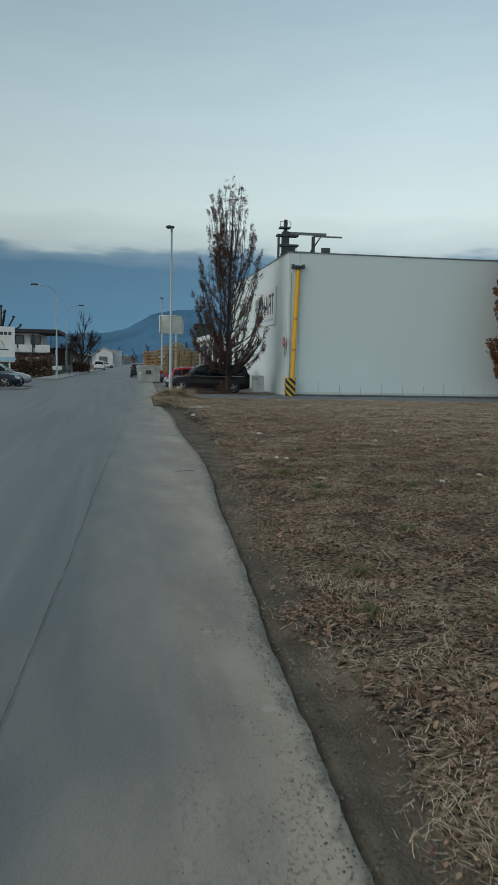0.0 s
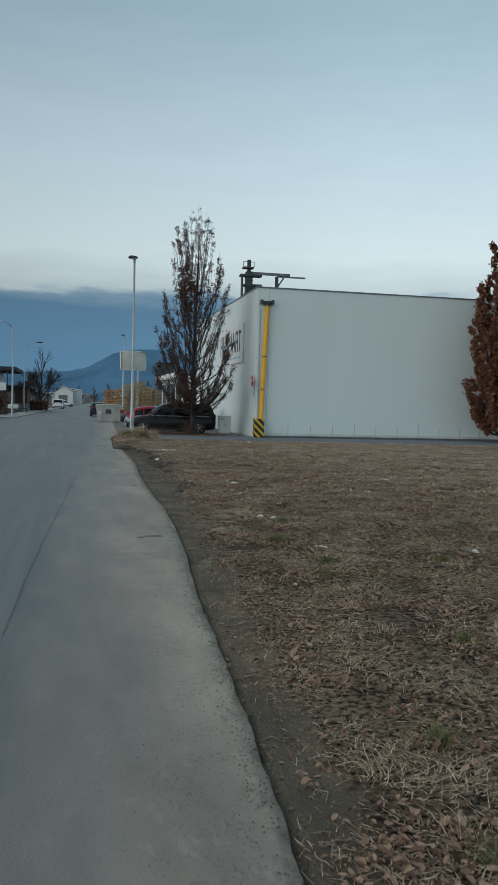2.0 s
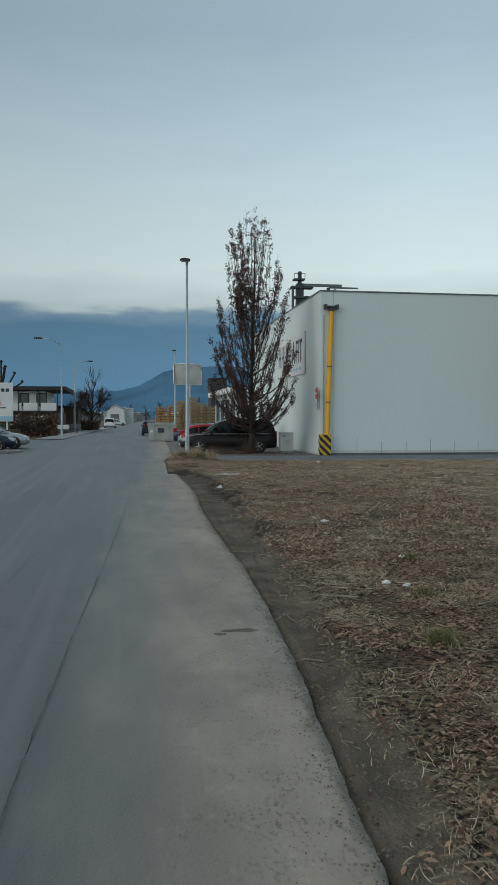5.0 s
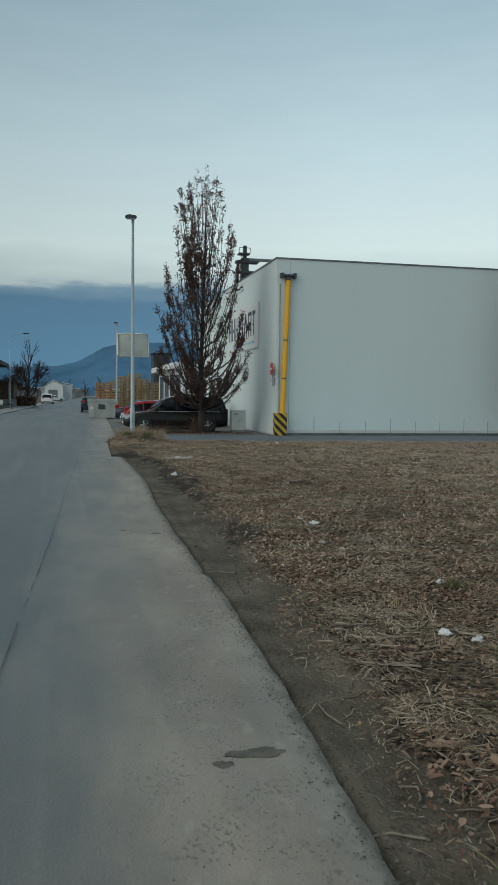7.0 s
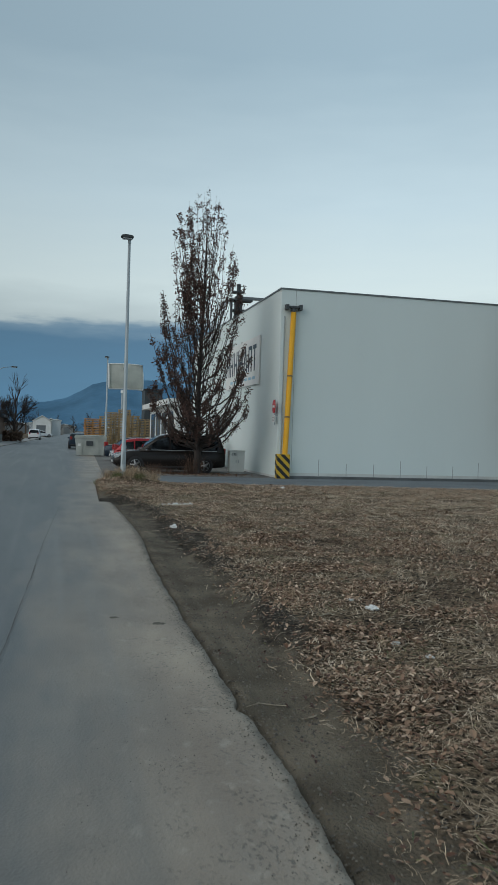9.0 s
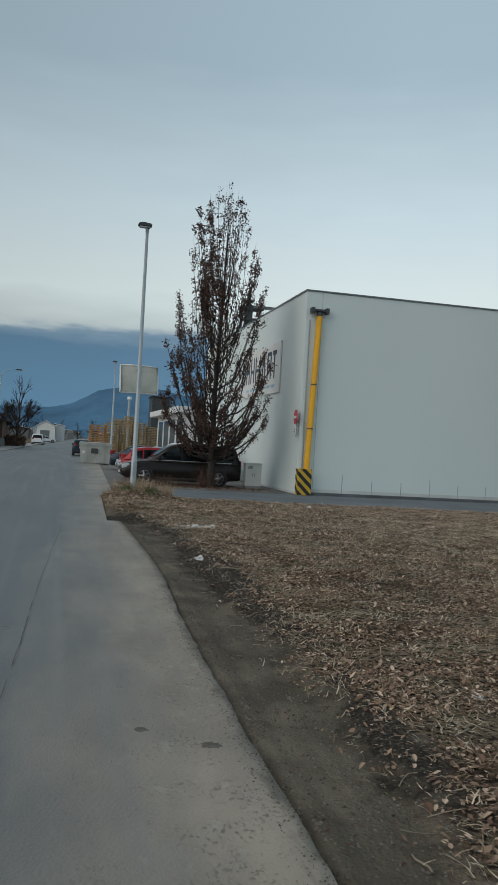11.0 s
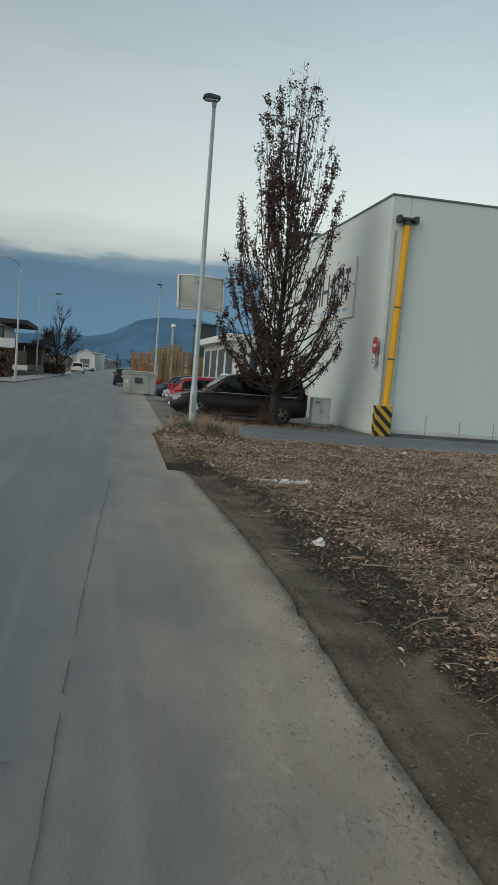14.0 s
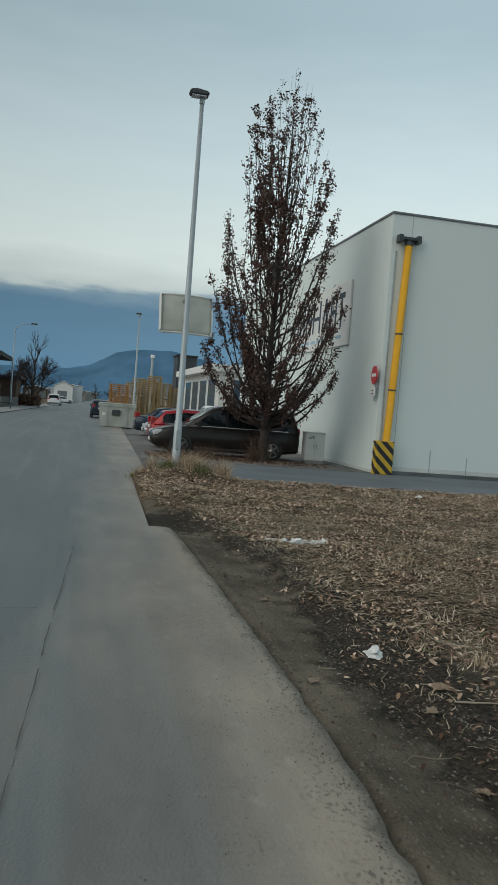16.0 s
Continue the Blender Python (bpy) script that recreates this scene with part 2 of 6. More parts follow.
def ground_material():
    """Dry turf that turns to bare soil where the attribute says so."""
    m = bpy.data.materials.new("turf_and_soil")
    m.use_nodes = True
    nt = m.node_tree
    N, L = nt.nodes.new, nt.links.new
    b = nt.nodes["Principled BSDF"]
    b.inputs["Roughness"].default_value = 0.95
    b.inputs["Specular IOR Level"].default_value = 0.15
    tc = N("ShaderNodeTexCoord")
    at = N("ShaderNodeAttribute")
    at.attribute_name = "soil"

    def noise_tex(s, d=4):
        n = N("ShaderNodeTexNoise")
        n.inputs["Scale"].default_value, n.inputs["Detail"].default_value = s, d
        L(tc.outputs["Object"], n.inputs["Vector"])
        return n.outputs[0]

    def mixc(f, a, c):
        x = N("ShaderNodeMix")
        x.data_type = "RGBA"
        L(f, x.inputs[0])
        for i, v in ((6, a), (7, c)):
            if isinstance(v, tuple):
                x.inputs[i].default_value = (*v, 1)
            else:
                L(v, x.inputs[i])
        return x.outputs[2]

    def rng(f, a, c, lo=0.0, hi=1.0):
        r = N("ShaderNodeMapRange")
        r.inputs[1].default_value, r.inputs[2].default_value = a, c
        r.inputs[3].default_value, r.inputs[4].default_value = lo, hi
        L(f, r.inputs[0])
        return r.outputs[0]

    turf = mixc(rng(noise_tex(0.7), 0.35, 0.65), (0.12, 0.08, 0.052), (0.25, 0.19, 0.125))
    # near-black flecks painted in for the shade in gaps between blades
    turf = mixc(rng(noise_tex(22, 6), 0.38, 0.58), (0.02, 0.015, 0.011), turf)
    turf = mixc(rng(noise_tex(0.45, 5), 0.6, 0.75, 0, 0.45), turf, (0.11, 0.12, 0.05))
    soil = mixc(rng(noise_tex(1.6, 5), 0.38, 0.66), (0.105, 0.086, 0.063), (0.22, 0.184, 0.138))
    soil = mixc(rng(noise_tex(0.9, 5), 0.52, 0.66, 0, 0.5), soil, (0.10, 0.092, 0.07))
    soil = mixc(rng(noise_tex(55, 3), 0.5, 0.75, 0, 0.35), soil, (0.17, 0.15, 0.12))
    # wheel-smeared streaks along the road
    mp = N("ShaderNodeMapping")
    mp.inputs["Scale"].default_value = (7.0, 0.55, 1.0)
    mp.inputs["Rotation"].default_value = (0, 0, -0.035)
    L(tc.outputs["Object"], mp.inputs["Vector"])
    sn = N("ShaderNodeTexNoise")
    sn.inputs["Scale"].default_value, sn.inputs["Detail"].default_value = 1.0, 5
    L(mp.outputs[0], sn.inputs["Vector"])
    soil = mixc(rng(sn.outputs[0], 0.42, 0.62, 0, 0.42), soil, (0.085, 0.073, 0.055))

    def add(f, c):
        ad = N("ShaderNodeMath")
        ad.operation = "ADD"
        L(f, ad.inputs[0])
        L(c, ad.inputs[1])
        return ad.outputs[0]
    ragged = rng(noise_tex(5, 5), 0.2, 0.8, -0.35, 0.35)
    col = mixc(rng(add(at.outputs["Fac"], ragged), 0.35, 0.65), turf, soil)
    hu = N("ShaderNodeAttribute")
    hu.attribute_name = "humus_shade"
    dark = mixc(rng(noise_tex(30, 5), 0.4, 0.65), (0.022, 0.019, 0.016), (0.075, 0.06, 0.045))
    col = mixc(rng(add(hu.outputs["Fac"], rng(noise_tex(4, 6), 0.25, 0.75, -0.4, 0.4)), 0.3, 0.7, 0, 0.94), col, dark)
    L(col, b.inputs["Base Color"])
    bp = N("ShaderNodeBump")
    bp.inputs["Strength"].default_value, bp.inputs["Distance"].default_value = 0.9, 0.05
    L(noise_tex(45, 8), bp.inputs["Height"])
    L(bp.outputs[0], b.inputs["Normal"])
    return m


M["ground"] = ground_material()


def road_material():
    """Grey asphalt that turns to pale dusty concrete towards the lawn."""
    m = bpy.data.materials.new("dusty_road")
    m.use_nodes = True
    nt = m.node_tree
    N, L = nt.nodes.new, nt.links.new
    b = nt.nodes["Principled BSDF"]
    b.inputs["Roughness"].default_value, b.inputs["Specular IOR Level"].default_value = 0.52, 0.42
    tc, sep = N("ShaderNodeTexCoord"), N("ShaderNodeSeparateXYZ")
    L(tc.outputs["Object"], sep.inputs[0])
    u = N("ShaderNodeMath")
    u.operation = "MULTIPLY_ADD"
    L(sep.outputs["Y"], u.inputs[0])
    u.inputs[1].default_value = -0.035
    L(sep.outputs["X"], u.inputs[2])

    def ntex(s, d=4, stretch=(1, 1, 1), rough=0.5):
        mp = N("ShaderNodeMapping")
        mp.inputs["Scale"].default_value = stretch
        mp.inputs["Rotation"].default_value = (0, 0, radians(2))
        L(tc.outputs["Object"], mp.inputs[0])
        n = N("ShaderNodeTexNoise")
        n.inputs["Scale"].default_value, n.inputs["Detail"].default_value, n.inputs["Roughness"].default_value = s, d, rough
        L(mp.outputs[0], n.inputs["Vector"])
        return n.outputs[0]

    def rng(f, a, c, lo=0.0, hi=1.0):
        r = N("ShaderNodeMapRange")
        r.inputs[1].default_value, r.inputs[2].default_value = a, c
        r.inputs[3].default_value, r.inputs[4].default_value = lo, hi
        L(f, r.inputs[0])
        return r.outputs[0]

    def mixc(f, a, c):
        x = N("ShaderNodeMix")
        x.data_type = "RGBA"
        L(f, x.inputs[0])
        for i, v in ((6, a), (7, c)):
            if isinstance(v, tuple):
                x.inputs[i].default_value = (*v, 1)
            else:
                L(v, x.inputs[i])
        return x.outputs[2]

    def add(a, c, op="ADD"):
        x = N("ShaderNodeMath")
        x.operation = op
        L(a, x.inputs[0])
        L(c, x.inputs[1])
        return x.outputs[0]

    grey = mixc(rng(ntex(0.6, 5, (1, 0.12, 1)), 0.35, 0.65), ROAD_A, ROAD_B)
    dusty = mixc(rng(ntex(1.3, 6, (1, 0.45, 1)), 0.32, 0.68), ROAD_C, ROAD_D)
    f = add(rng(u.outputs[0], -0.6, 1.15, -0.12, 1.0), rng(ntex(1.6, 6, (1, 0.22, 1), 0.6), 0.25, 0.75, -0.34, 0.34))
    col = mixc(rng(f, 0.0, 1.0), grey, dusty)
    # wheel tracks: long pale dust streaks and darker swept lanes
    col = mixc(rng(ntex(3.4, 4, (1, 0.02, 1)), 0.52, 0.72, 0.0, 0.34), col, (0.235, 0.238, 0.228))
    col = mixc(rng(ntex(2.3, 5, (1, 0.05, 1)), 0.54, 0.72, 0.0, 0.28), col, (0.082, 0.092, 0.094))
    # damp and oily blotches
    col = mixc(rng(ntex(1.1, 7, (1, 0.6, 1), 0.65), 0.58, 0.74, 0.0, 0.38), col, (0.088, 0.09, 0.086))
    # dark pits and crumbs, thick near the broken edge
    pits = add(rng(ntex(40, 4, (1, 0.7, 1), 0.65), 0.535, 0.62), rng(f, 0.15, 1.0), "MULTIPLY")
    pits = add(pits, rng(ntex(3.0, 4), 0.42, 0.62), "MULTIPLY")
    col = mixc(rng(pits, 0.0, 1.0, 0.0, 0.7), col, (0.07, 0.066, 0.058))
    pale = add(rng(ntex(9, 5, (1, 0.6, 1), 0.6), 0.58, 0.70), rng(f, 0.3, 1.0), "MULTIPLY")
    col = mixc(rng(pale, 0.0, 1.0, 0.0, 0.5), col, (0.40, 0.36, 0.30))
    # soil trodden over the rim
    at = N("ShaderNodeAttribute")
    at.attribute_name = "rim"
    over = add(rng(at.outputs["Fac"], 0.0, 1.0, -0.5, 0.62), rng(ntex(7, 6, (1, 0.5, 1), 0.62), 0.25, 0.75, -0.5, 0.5))
    col = mixc(rng(over, 0.0, 0.4, 0.0, 0.88), col, (0.125, 0.107, 0.082))
    grain = rng(ntex(220, 2), 0.2, 0.8, 0.86, 1.14)
    vm = N("ShaderNodeVectorMath")
    vm.operation = "SCALE"
    L(col, vm.inputs[0])
    L(grain, vm.inputs["Scale"])
    L(vm.outputs[0], b.inputs["Base Color"])
    bp = N("ShaderNodeBump")
    bp.inputs["Strength"].default_value, bp.inputs["Distance"].default_value = 0.5, 0.012
    L(add(ntex(60, 4), rng(pits, 0, 1, 0, -0.8)), bp.inputs["Height"])
    L(bp.outputs[0], b.inputs["Normal"])
    return m


ROAD_A, ROAD_B, ROAD_C, ROAD_D = (0.088, 0.099, 0.103), (0.132, 0.141, 0.142), (0.225, 0.184, 0.145), (0.375, 0.315, 0.247)
M["road"] = road_material()


# ---- mesh helpers ----
def mesh_of(name, bm, material):
    me = bpy.data.meshes.new(name)
    bm.to_mesh(me)
    bm.free()
    for x in material if isinstance(material, (list, tuple)) else [material]:
        me.materials.append(M[x] if isinstance(x, str) else x)
    return me


def part(name, bm, material, parent, label=""):
    ob = new(name, mesh_of(name, bm, material))
    ob.parent = parent
    if label:
        tagged(ob, label)
    return ob


def thing(name, label, category, x=0, y=0, z=0, rz=0, group="", kind=""):
    ob = new(name)
    ob.empty_display_size = 0.3
    ob.matrix_basis = pose(x, y, z, 0, 0, rz)
    return tagged(ob, label, category, group, kind)


def solid(name, bm, material, label, category="", kind="", group="", x=0, y=0, z=0, rz=0):
    ob = new(name, mesh_of(name, bm, material))
    ob.matrix_basis = pose(x, y, z, 0, 0, rz)
    return tagged(ob, label, category, group, kind)


def box(bm, x0, x1, y0, y1, z0, z1, bevel=0.0, mi=0):
    vs = [bm.verts.new((x, y, z)) for x in (x0, x1) for y in (y0, y1) for z in (z0, z1)]
    fs = [bm.faces.new([vs[i] for i in f]) for f in ((0, 1, 3, 2), (4, 6, 7, 5), (0, 4, 5, 1), (2, 3, 7, 6), (0, 2, 6, 4), (1, 5, 7, 3))]
    for f in fs:
        f.material_index = mi
    if bevel:
        bmesh.ops.bevel(bm, geom=list({e for f in fs for e in f.edges}), offset=bevel, segments=1, affect="EDGES")
    return bm


def boxes(*args, bevel=0.0):
    bm = bmesh.new()
    for a in args:
        box(bm, *a, bevel=bevel)
    return bm


def tube(bm, pts, radii, sides=8, cap=True, mi=0, smooth=True):
    """A round bar along points."""
    rings, pts = [], [Vector(p) for p in pts]
    for i, p in enumerate(pts):
        d = (pts[min(i + 1, len(pts) - 1)] - pts[max(i - 1, 0)]).normalized()
        a = d.orthogonal().normalized() if abs(d.z) < 0.9 else Vector((1, 0, 0)).cross(d).normalized()
        if abs(d.z) < 0.9:
            a = d.cross(Vector((0, 0, 1))).normalized()
        c = d.cross(a)
        r = radii[i] if isinstance(radii, (list, tuple)) else radii
        rings.append([bm.verts.new(p + r * (math.cos(k * math.tau / sides) * a + math.sin(k * math.tau / sides) * c)) for k in range(sides)])
    for r0, r1 in zip(rings, rings[1:]):
        for k in range(sides):
            f = bm.faces.new((r0[k], r0[(k + 1) % sides], r1[(k + 1) % sides], r1[k]))
            f.smooth, f.material_index = smooth, mi
    if cap:
        for r in (rings[0], rings[-1]):
            bm.faces.new(r).material_index = mi
    return bm


def rod(p, q, r, sides=8):
    return tube(bmesh.new(), [p, q], r, sides)


def prism(bm, poly, axis, a, b):
    """Extrude a polygon of 2D points along an axis (the other two axes in order)."""
    def v(p, t):
        return {"x": (t, p[0], p[1]), "y": (p[0], t, p[1]), "z": (p[0], p[1], t)}[axis]
    r0, r1 = [bm.verts.new(v(p, a)) for p in poly], [bm.verts.new(v(p, b)) for p in poly]
    n = len(poly)
    for k in range(n):
        bm.faces.new((r0[k], r0[(k + 1) % n], r1[(k + 1) % n], r1[k]))
    bm.faces.new(r0[::-1])
    bm.faces.new(r1)
    bmesh.ops.recalc_face_normals(bm, faces=bm.faces)
    return bm


def from_arrays(name, verts, faces, material, smooth=False):
    me = bpy.data.meshes.new(name)
    me.from_pydata(verts, [], faces)
    me.materials.append(M[material])
    if smooth:
        me.polygons.foreach_set("use_smooth", [True] * len(me.polygons))
    return me


# ---- plan of the ground ----
SKEW = 0.035  # the road runs this much to +x for each metre of y


def bump(v, c, w):
    return math.exp(-(((v - c) / w) ** 2))


def edge_u(v):
    """Right edge of the concrete shoulder, across the road, at v along it."""
    pts = [(-8, 1.06), (1.3, 1.10), (2.6, 1.15), (4.4, 1.20), (6.3, 1.23), (8.5, 1.33), (10.5, 1.385), (12.5, 1.385), (14, 1.31), (16.6, 1.255), (19.6, 1.24), (21.2, 1.285), (22.4, 1.285), (24, 1.23), (26, 1.14), (28.4, 1.03)]
    e = float(np.interp(v, [p[0] for p in pts], [p[1] for p in pts]))
    # two broken-out chips, and a crumbling line
    e -= 0.06 * bump(v, 13.55, 0.10) + 0.04 * bump(v, 20.75, 0.09)
    e += 0.018 * noise.noise((v * 0.9, 3.1, 0)) + 0.016 * noise.noise((v * 3.5, 7.7, 0)) + 0.014 * noise.noise((v * 11, 2.7, 0))
    return e


def grass_u(v):
    """Where the bare soil beside the shoulder ends."""
    pts = [(-8, 1.27), (1.2, 1.36), (4.7, 1.40), (7.8, 1.58), (10.5, 1.77), (13, 1.89), (15, 1.96), (19.4, 1.98), (22, 1.90), (25, 1.92), (26.6, 1.78), (28.2, 1.62), (29.2, 1.3), (30.2, 0.85), (31, 0.5), (40, 0.5)]
    for (a, b), (c, d) in zip(pts, pts[1:]):
        if v <= c:
            return b + (d - b) * (v - a) / (c - a) if v > a else b
    return pts[-1][1]


def smooth(a, b, x):
    t = min(1, max(0, (x - a) / (b - a)))
    return t * t * (3 - 2 * t)


LAWN_END = 35.5
SHOULDER_END = 28.3


def mound(x, y):
    return 0.27 * math.exp(-(((x - 3.0) / 1.1) ** 2 + ((y - 34.2) / 1.0) ** 2)) + 0.15 * math.exp(-(((x - 2.5) / 0.9) ** 2 + ((y - 31.6) / 1.7) ** 2))


def gh(x, y):
    """Height of the ground."""
    u = x - SKEW * y
    base = -0.09
    if -6 < y < 40 and u > 0.2:
        e = edge_u(y) if y < SHOULDER_END else 0.72
        g = grass_u(y)
        s = smooth(e - 0.02, e + 0.05, u)
        soil = -0.016 - 0.022 * smooth(e, e + 0.3, u) + 0.016 * noise.noise((u * 6, y * 0.22, 0)) + 0.010 * noise.noise((u * 14, y * 0.8, 3)) - 0.015 * bump(u, (e + g) / 2, 0.25)
        soil -= 0.045 * bump(u, g + 0.04, 0.13) * (0.4 + 0.6 * bump(y, 21.5, 4.5)) * (0.7 + noise.noise((y * 0.8, 5.5, 0)))
        turf = 0.02 + 0.035 * noise.noise((x * 0.5, y * 0.5, 2)) + 0.02 * noise.noise((x * 2.2, y * 2.2, 5)) - 0.004 * max(0, x - 6)
        g += 0.16 * noise.noise((x * 1.3, y * 1.3, 9)) + 0.07 * noise.noise((x * 5, y * 5, 2))
        w = smooth(g - 0.12, g + 0.12, u)
        z = (soil * (1 - w) + turf * w) + mound(x, y)
        if y > SHOULDER_END - 0.3 and u < 1.3:
            z -= 0.06 * smooth(0.9, 1.2, u) * bump(y, 28.7, 0.7)
        z = base * (1 - s) + z * s
        k = 1 - smooth(LAWN_END - 0.2, LAWN_END + 0.3, y)
        return base * (1 - k) + z * k
    return base if abs(x) < 60 and y < 200 else base - 0.3


def soil_at(x, y):
    u = x - SKEW * y
    if not (-6 < y < LAWN_END + 1):
        return 0.0
    g = grass_u(y) + 0.18 * noise.noise((x * 1.3, y * 1.3, 9))
    v = 1 - smooth(g - 0.12, g + 0.3, u)
    # dark worn patch beside the rut
    v = max(v, 0.6 * bump(u, 2.6, 0.4) * bump(y, 22.6, 1.3), 0.85 * bump(u, 2.12, 0.26) * bump(y, 15.6, 0.7))
    return v


def humus_shade_at(x, y):
    """Dark moist humus turned up along the turf's edge, and shade painted on the cut bank."""
    u = x - SKEW * y
    if not (-6 < y < LAWN_END + 1):
        return 0.0
    g = grass_u(y)
    w = 0.10 + 1.25 * bump(y, 21.8, 3.8) + 0.7 * bump(y, 15.6, 0.9) + 0.7 * bump(y, 27.4, 1.6)
    # last term darkens the cut bank: its shadow as well as dark soil
    return min(1.2, w) * bump(u, g + 0.16, 0.36 + 0.14 * noise.noise((y * 0.7, 1.5, 0))) + 1.2 * bump(y, 28.9, 0.75) * bump(u, 1.1, 0.6)


# ---- ground, road, driveway ----
def build_ground():
    xs = list(np.concatenate([-np.geomspace(3000, 8, 14), np.arange(-7, 0.5, 1.5), np.arange(0.6, 3.6, 0.055), np.arange(3.6, 6, 0.1), np.arange(6, 26, 0.35), np.geomspace(26, 3000, 16)]))
    ys = list(np.concatenate([-np.geomspace(400, 6, 8), np.arange(-5, 36.6, 0.14), np.geomspace(37, 3200, 26)]))
    verts, soil, humus_shade = [], [], []
    for y in ys:
        for x in xs:
            verts.append((float(x), float(y), gh(float(x), float(y))))
            soil.append(soil_at(float(x), float(y)))
            humus_shade.append(humus_shade_at(float(x), float(y)))
    n = len(xs)
    faces = [(j * n + i, j * n + i + 1, (j + 1) * n + i + 1, (j + 1) * n + i) for j in range(len(ys) - 1) for i in range(n - 1)]
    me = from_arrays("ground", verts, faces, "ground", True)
    at = me.attributes.new("soil", "FLOAT", "POINT")
    at.data.foreach_set("value", soil)
    at = me.attributes.new("humus_shade", "FLOAT", "POINT")
    at.data.foreach_set("value", humus_shade)
    return tagged(new("ground", me), "dry winter turf with bare soil beside the road", "ground", kind="structure")


def strip(name, material, us, vs, z, kind_label, category, skirt=0.0):
    """A sheet along the road: us(v) gives the lateral stops."""
    verts, faces, n = [], [], None
    for v in vs:
        row = us(v)
        n = len(row)
        for k, u in enumerate(row):
            zz = z if not (skirt and k == n - 1) else z - skirt
            verts.append((u + SKEW * v, v, zz + (0.005 * noise.noise((u * 0.6, v * 0.6, 1)) if k < len(row) - 1 else 0.0)))
    faces = [(j * n + i, j * n + i + 1, (j + 1) * n + i + 1, (j + 1) * n + i) for j in range(len(vs) - 1) for i in range(n - 1)]
    return tagged(new(name, from_arrays(name, verts, faces, material, False)), kind_label, category, kind="structure")


def seam_u(v):
    return -0.41 + 0.0085 * v + 0.015 * math.sin(v * 0.5) + 0.012 * noise.noise((v * 0.9, 11.3, 0)) + 0.006 * noise.noise((v * 5, 1.3, 0))


def build_road():
    near = sorted(list(np.arange(-8, 60, 0.4)) + [26.84, 26.86]) + list(np.geomspace(60, 600, 24))
    strip("road", "road", lambda v: [-7.2, -5, -3, -1.5, seam_u(v) if v < 26.85 else 0.72 + 0.4 * smooth(35, 37, v)], near, 0.0, "worn grey asphalt road with dust", "road")
    vs = sorted(list(np.arange(-8, SHOULDER_END + 0.01, 0.1)) + [26.84, 26.86])

    verts, rim = [], []
    shares = (0.0, 0.0, 0.0, 0.0, 0.05, 0.24, 0.45, 0.7, 0.9)
    drops = (0.0, 0, 0, 0, 0, 0.002, 0.006, 0.016, 0.1)
    for v in vs:
        e = edge_u(v)
        for k, u in enumerate((seam_u(v), 0.0, 0.4, 0.65, e - 0.34, e - 0.18, e - 0.08, e - 0.012, e + 0.012) if v < 26.85 else (0.70, 0.73, 0.76, 0.79, e - 0.22, e - 0.15, e - 0.08, e - 0.012, e + 0.012)):
            z = (0.0 if k == 0 else 0.003 + 0.008 * noise.noise((u * 1.1, v * 0.7, 4))) - drops[k]
            verts.append((u + SKEW * v, v, z))
            rim.append(shares[k])
    n = len(drops)
    faces = [(j * n + i, j * n + i + 1, (j + 1) * n + i + 1, (j + 1) * n + i) for j in range(len(vs) - 1) for i in range(n - 1)]
    me = from_arrays("pavement", verts, faces, "road", True)
    me.attributes.new("rim", "FLOAT", "POINT").data.foreach_set("value", rim)
    tagged(new("pavement", me), "dusty concrete shoulder with a broken edge", "pavement", kind="structure")
    # driveway to the hall, and the yard in front of the parked cars
    bm = bmesh.new()
    box(bm, 1.9, 60, LAWN_END, 41.5, -0.3, -0.06)
    solid("driveway", bm, "drive", "blue-grey asphalt driveway along the white hall", "driveway", "structure")
    bm = bmesh.new()
    prism(bm, [(1.6, 41.5), (9.9, 41.5), (9.9, 62), (14, 62), (14, 110), (5.0, 110)], "z", -0.3, -0.05)
    solid("parking_yard", bm, "parking", "grey gravelled parking yard beside the road", "parking", "structure")
    # left verge and pavement
    strip("pavement_left", "kerb", lambda v: [-9.5, -7.2 - 0.0], list(np.arange(70, 200, 5)), 0.05, "pale pavement along the far side of the road", "pavement")
    strip("forecourt", "drive", lambda v: [-26, -14, -7.2], list(np.arange(25, 71, 3)), -0.01, "asphalt forecourt on the far side of the road", "pavement")



def crack(bm, pts, width, rng):
    """A thin dark ribbon just above the road, broken here and there."""
    last = None
    for k, (u, v) in enumerate(pts):
        w = width * rng.uniform(0.3, 1.4)
        if rng.random() < 0.12:
            last = None
            continue
        d = Vector((pts[min(k + 1, len(pts) - 1)][0] - pts[max(k - 1, 0)][0], pts[min(k + 1, len(pts) - 1)][1] - pts[max(k - 1, 0)][1], 0)).normalized()
        s = Vector((-d.y, d.x, 0)) * w
        p = Vector((u + SKEW * v, v, 0.0135))
        cur = (bm.verts.new(p - s), bm.verts.new(p + s))
        if last:
            bm.faces.new((last[0], last[1], cur[1], cur[0]))
        last = cur


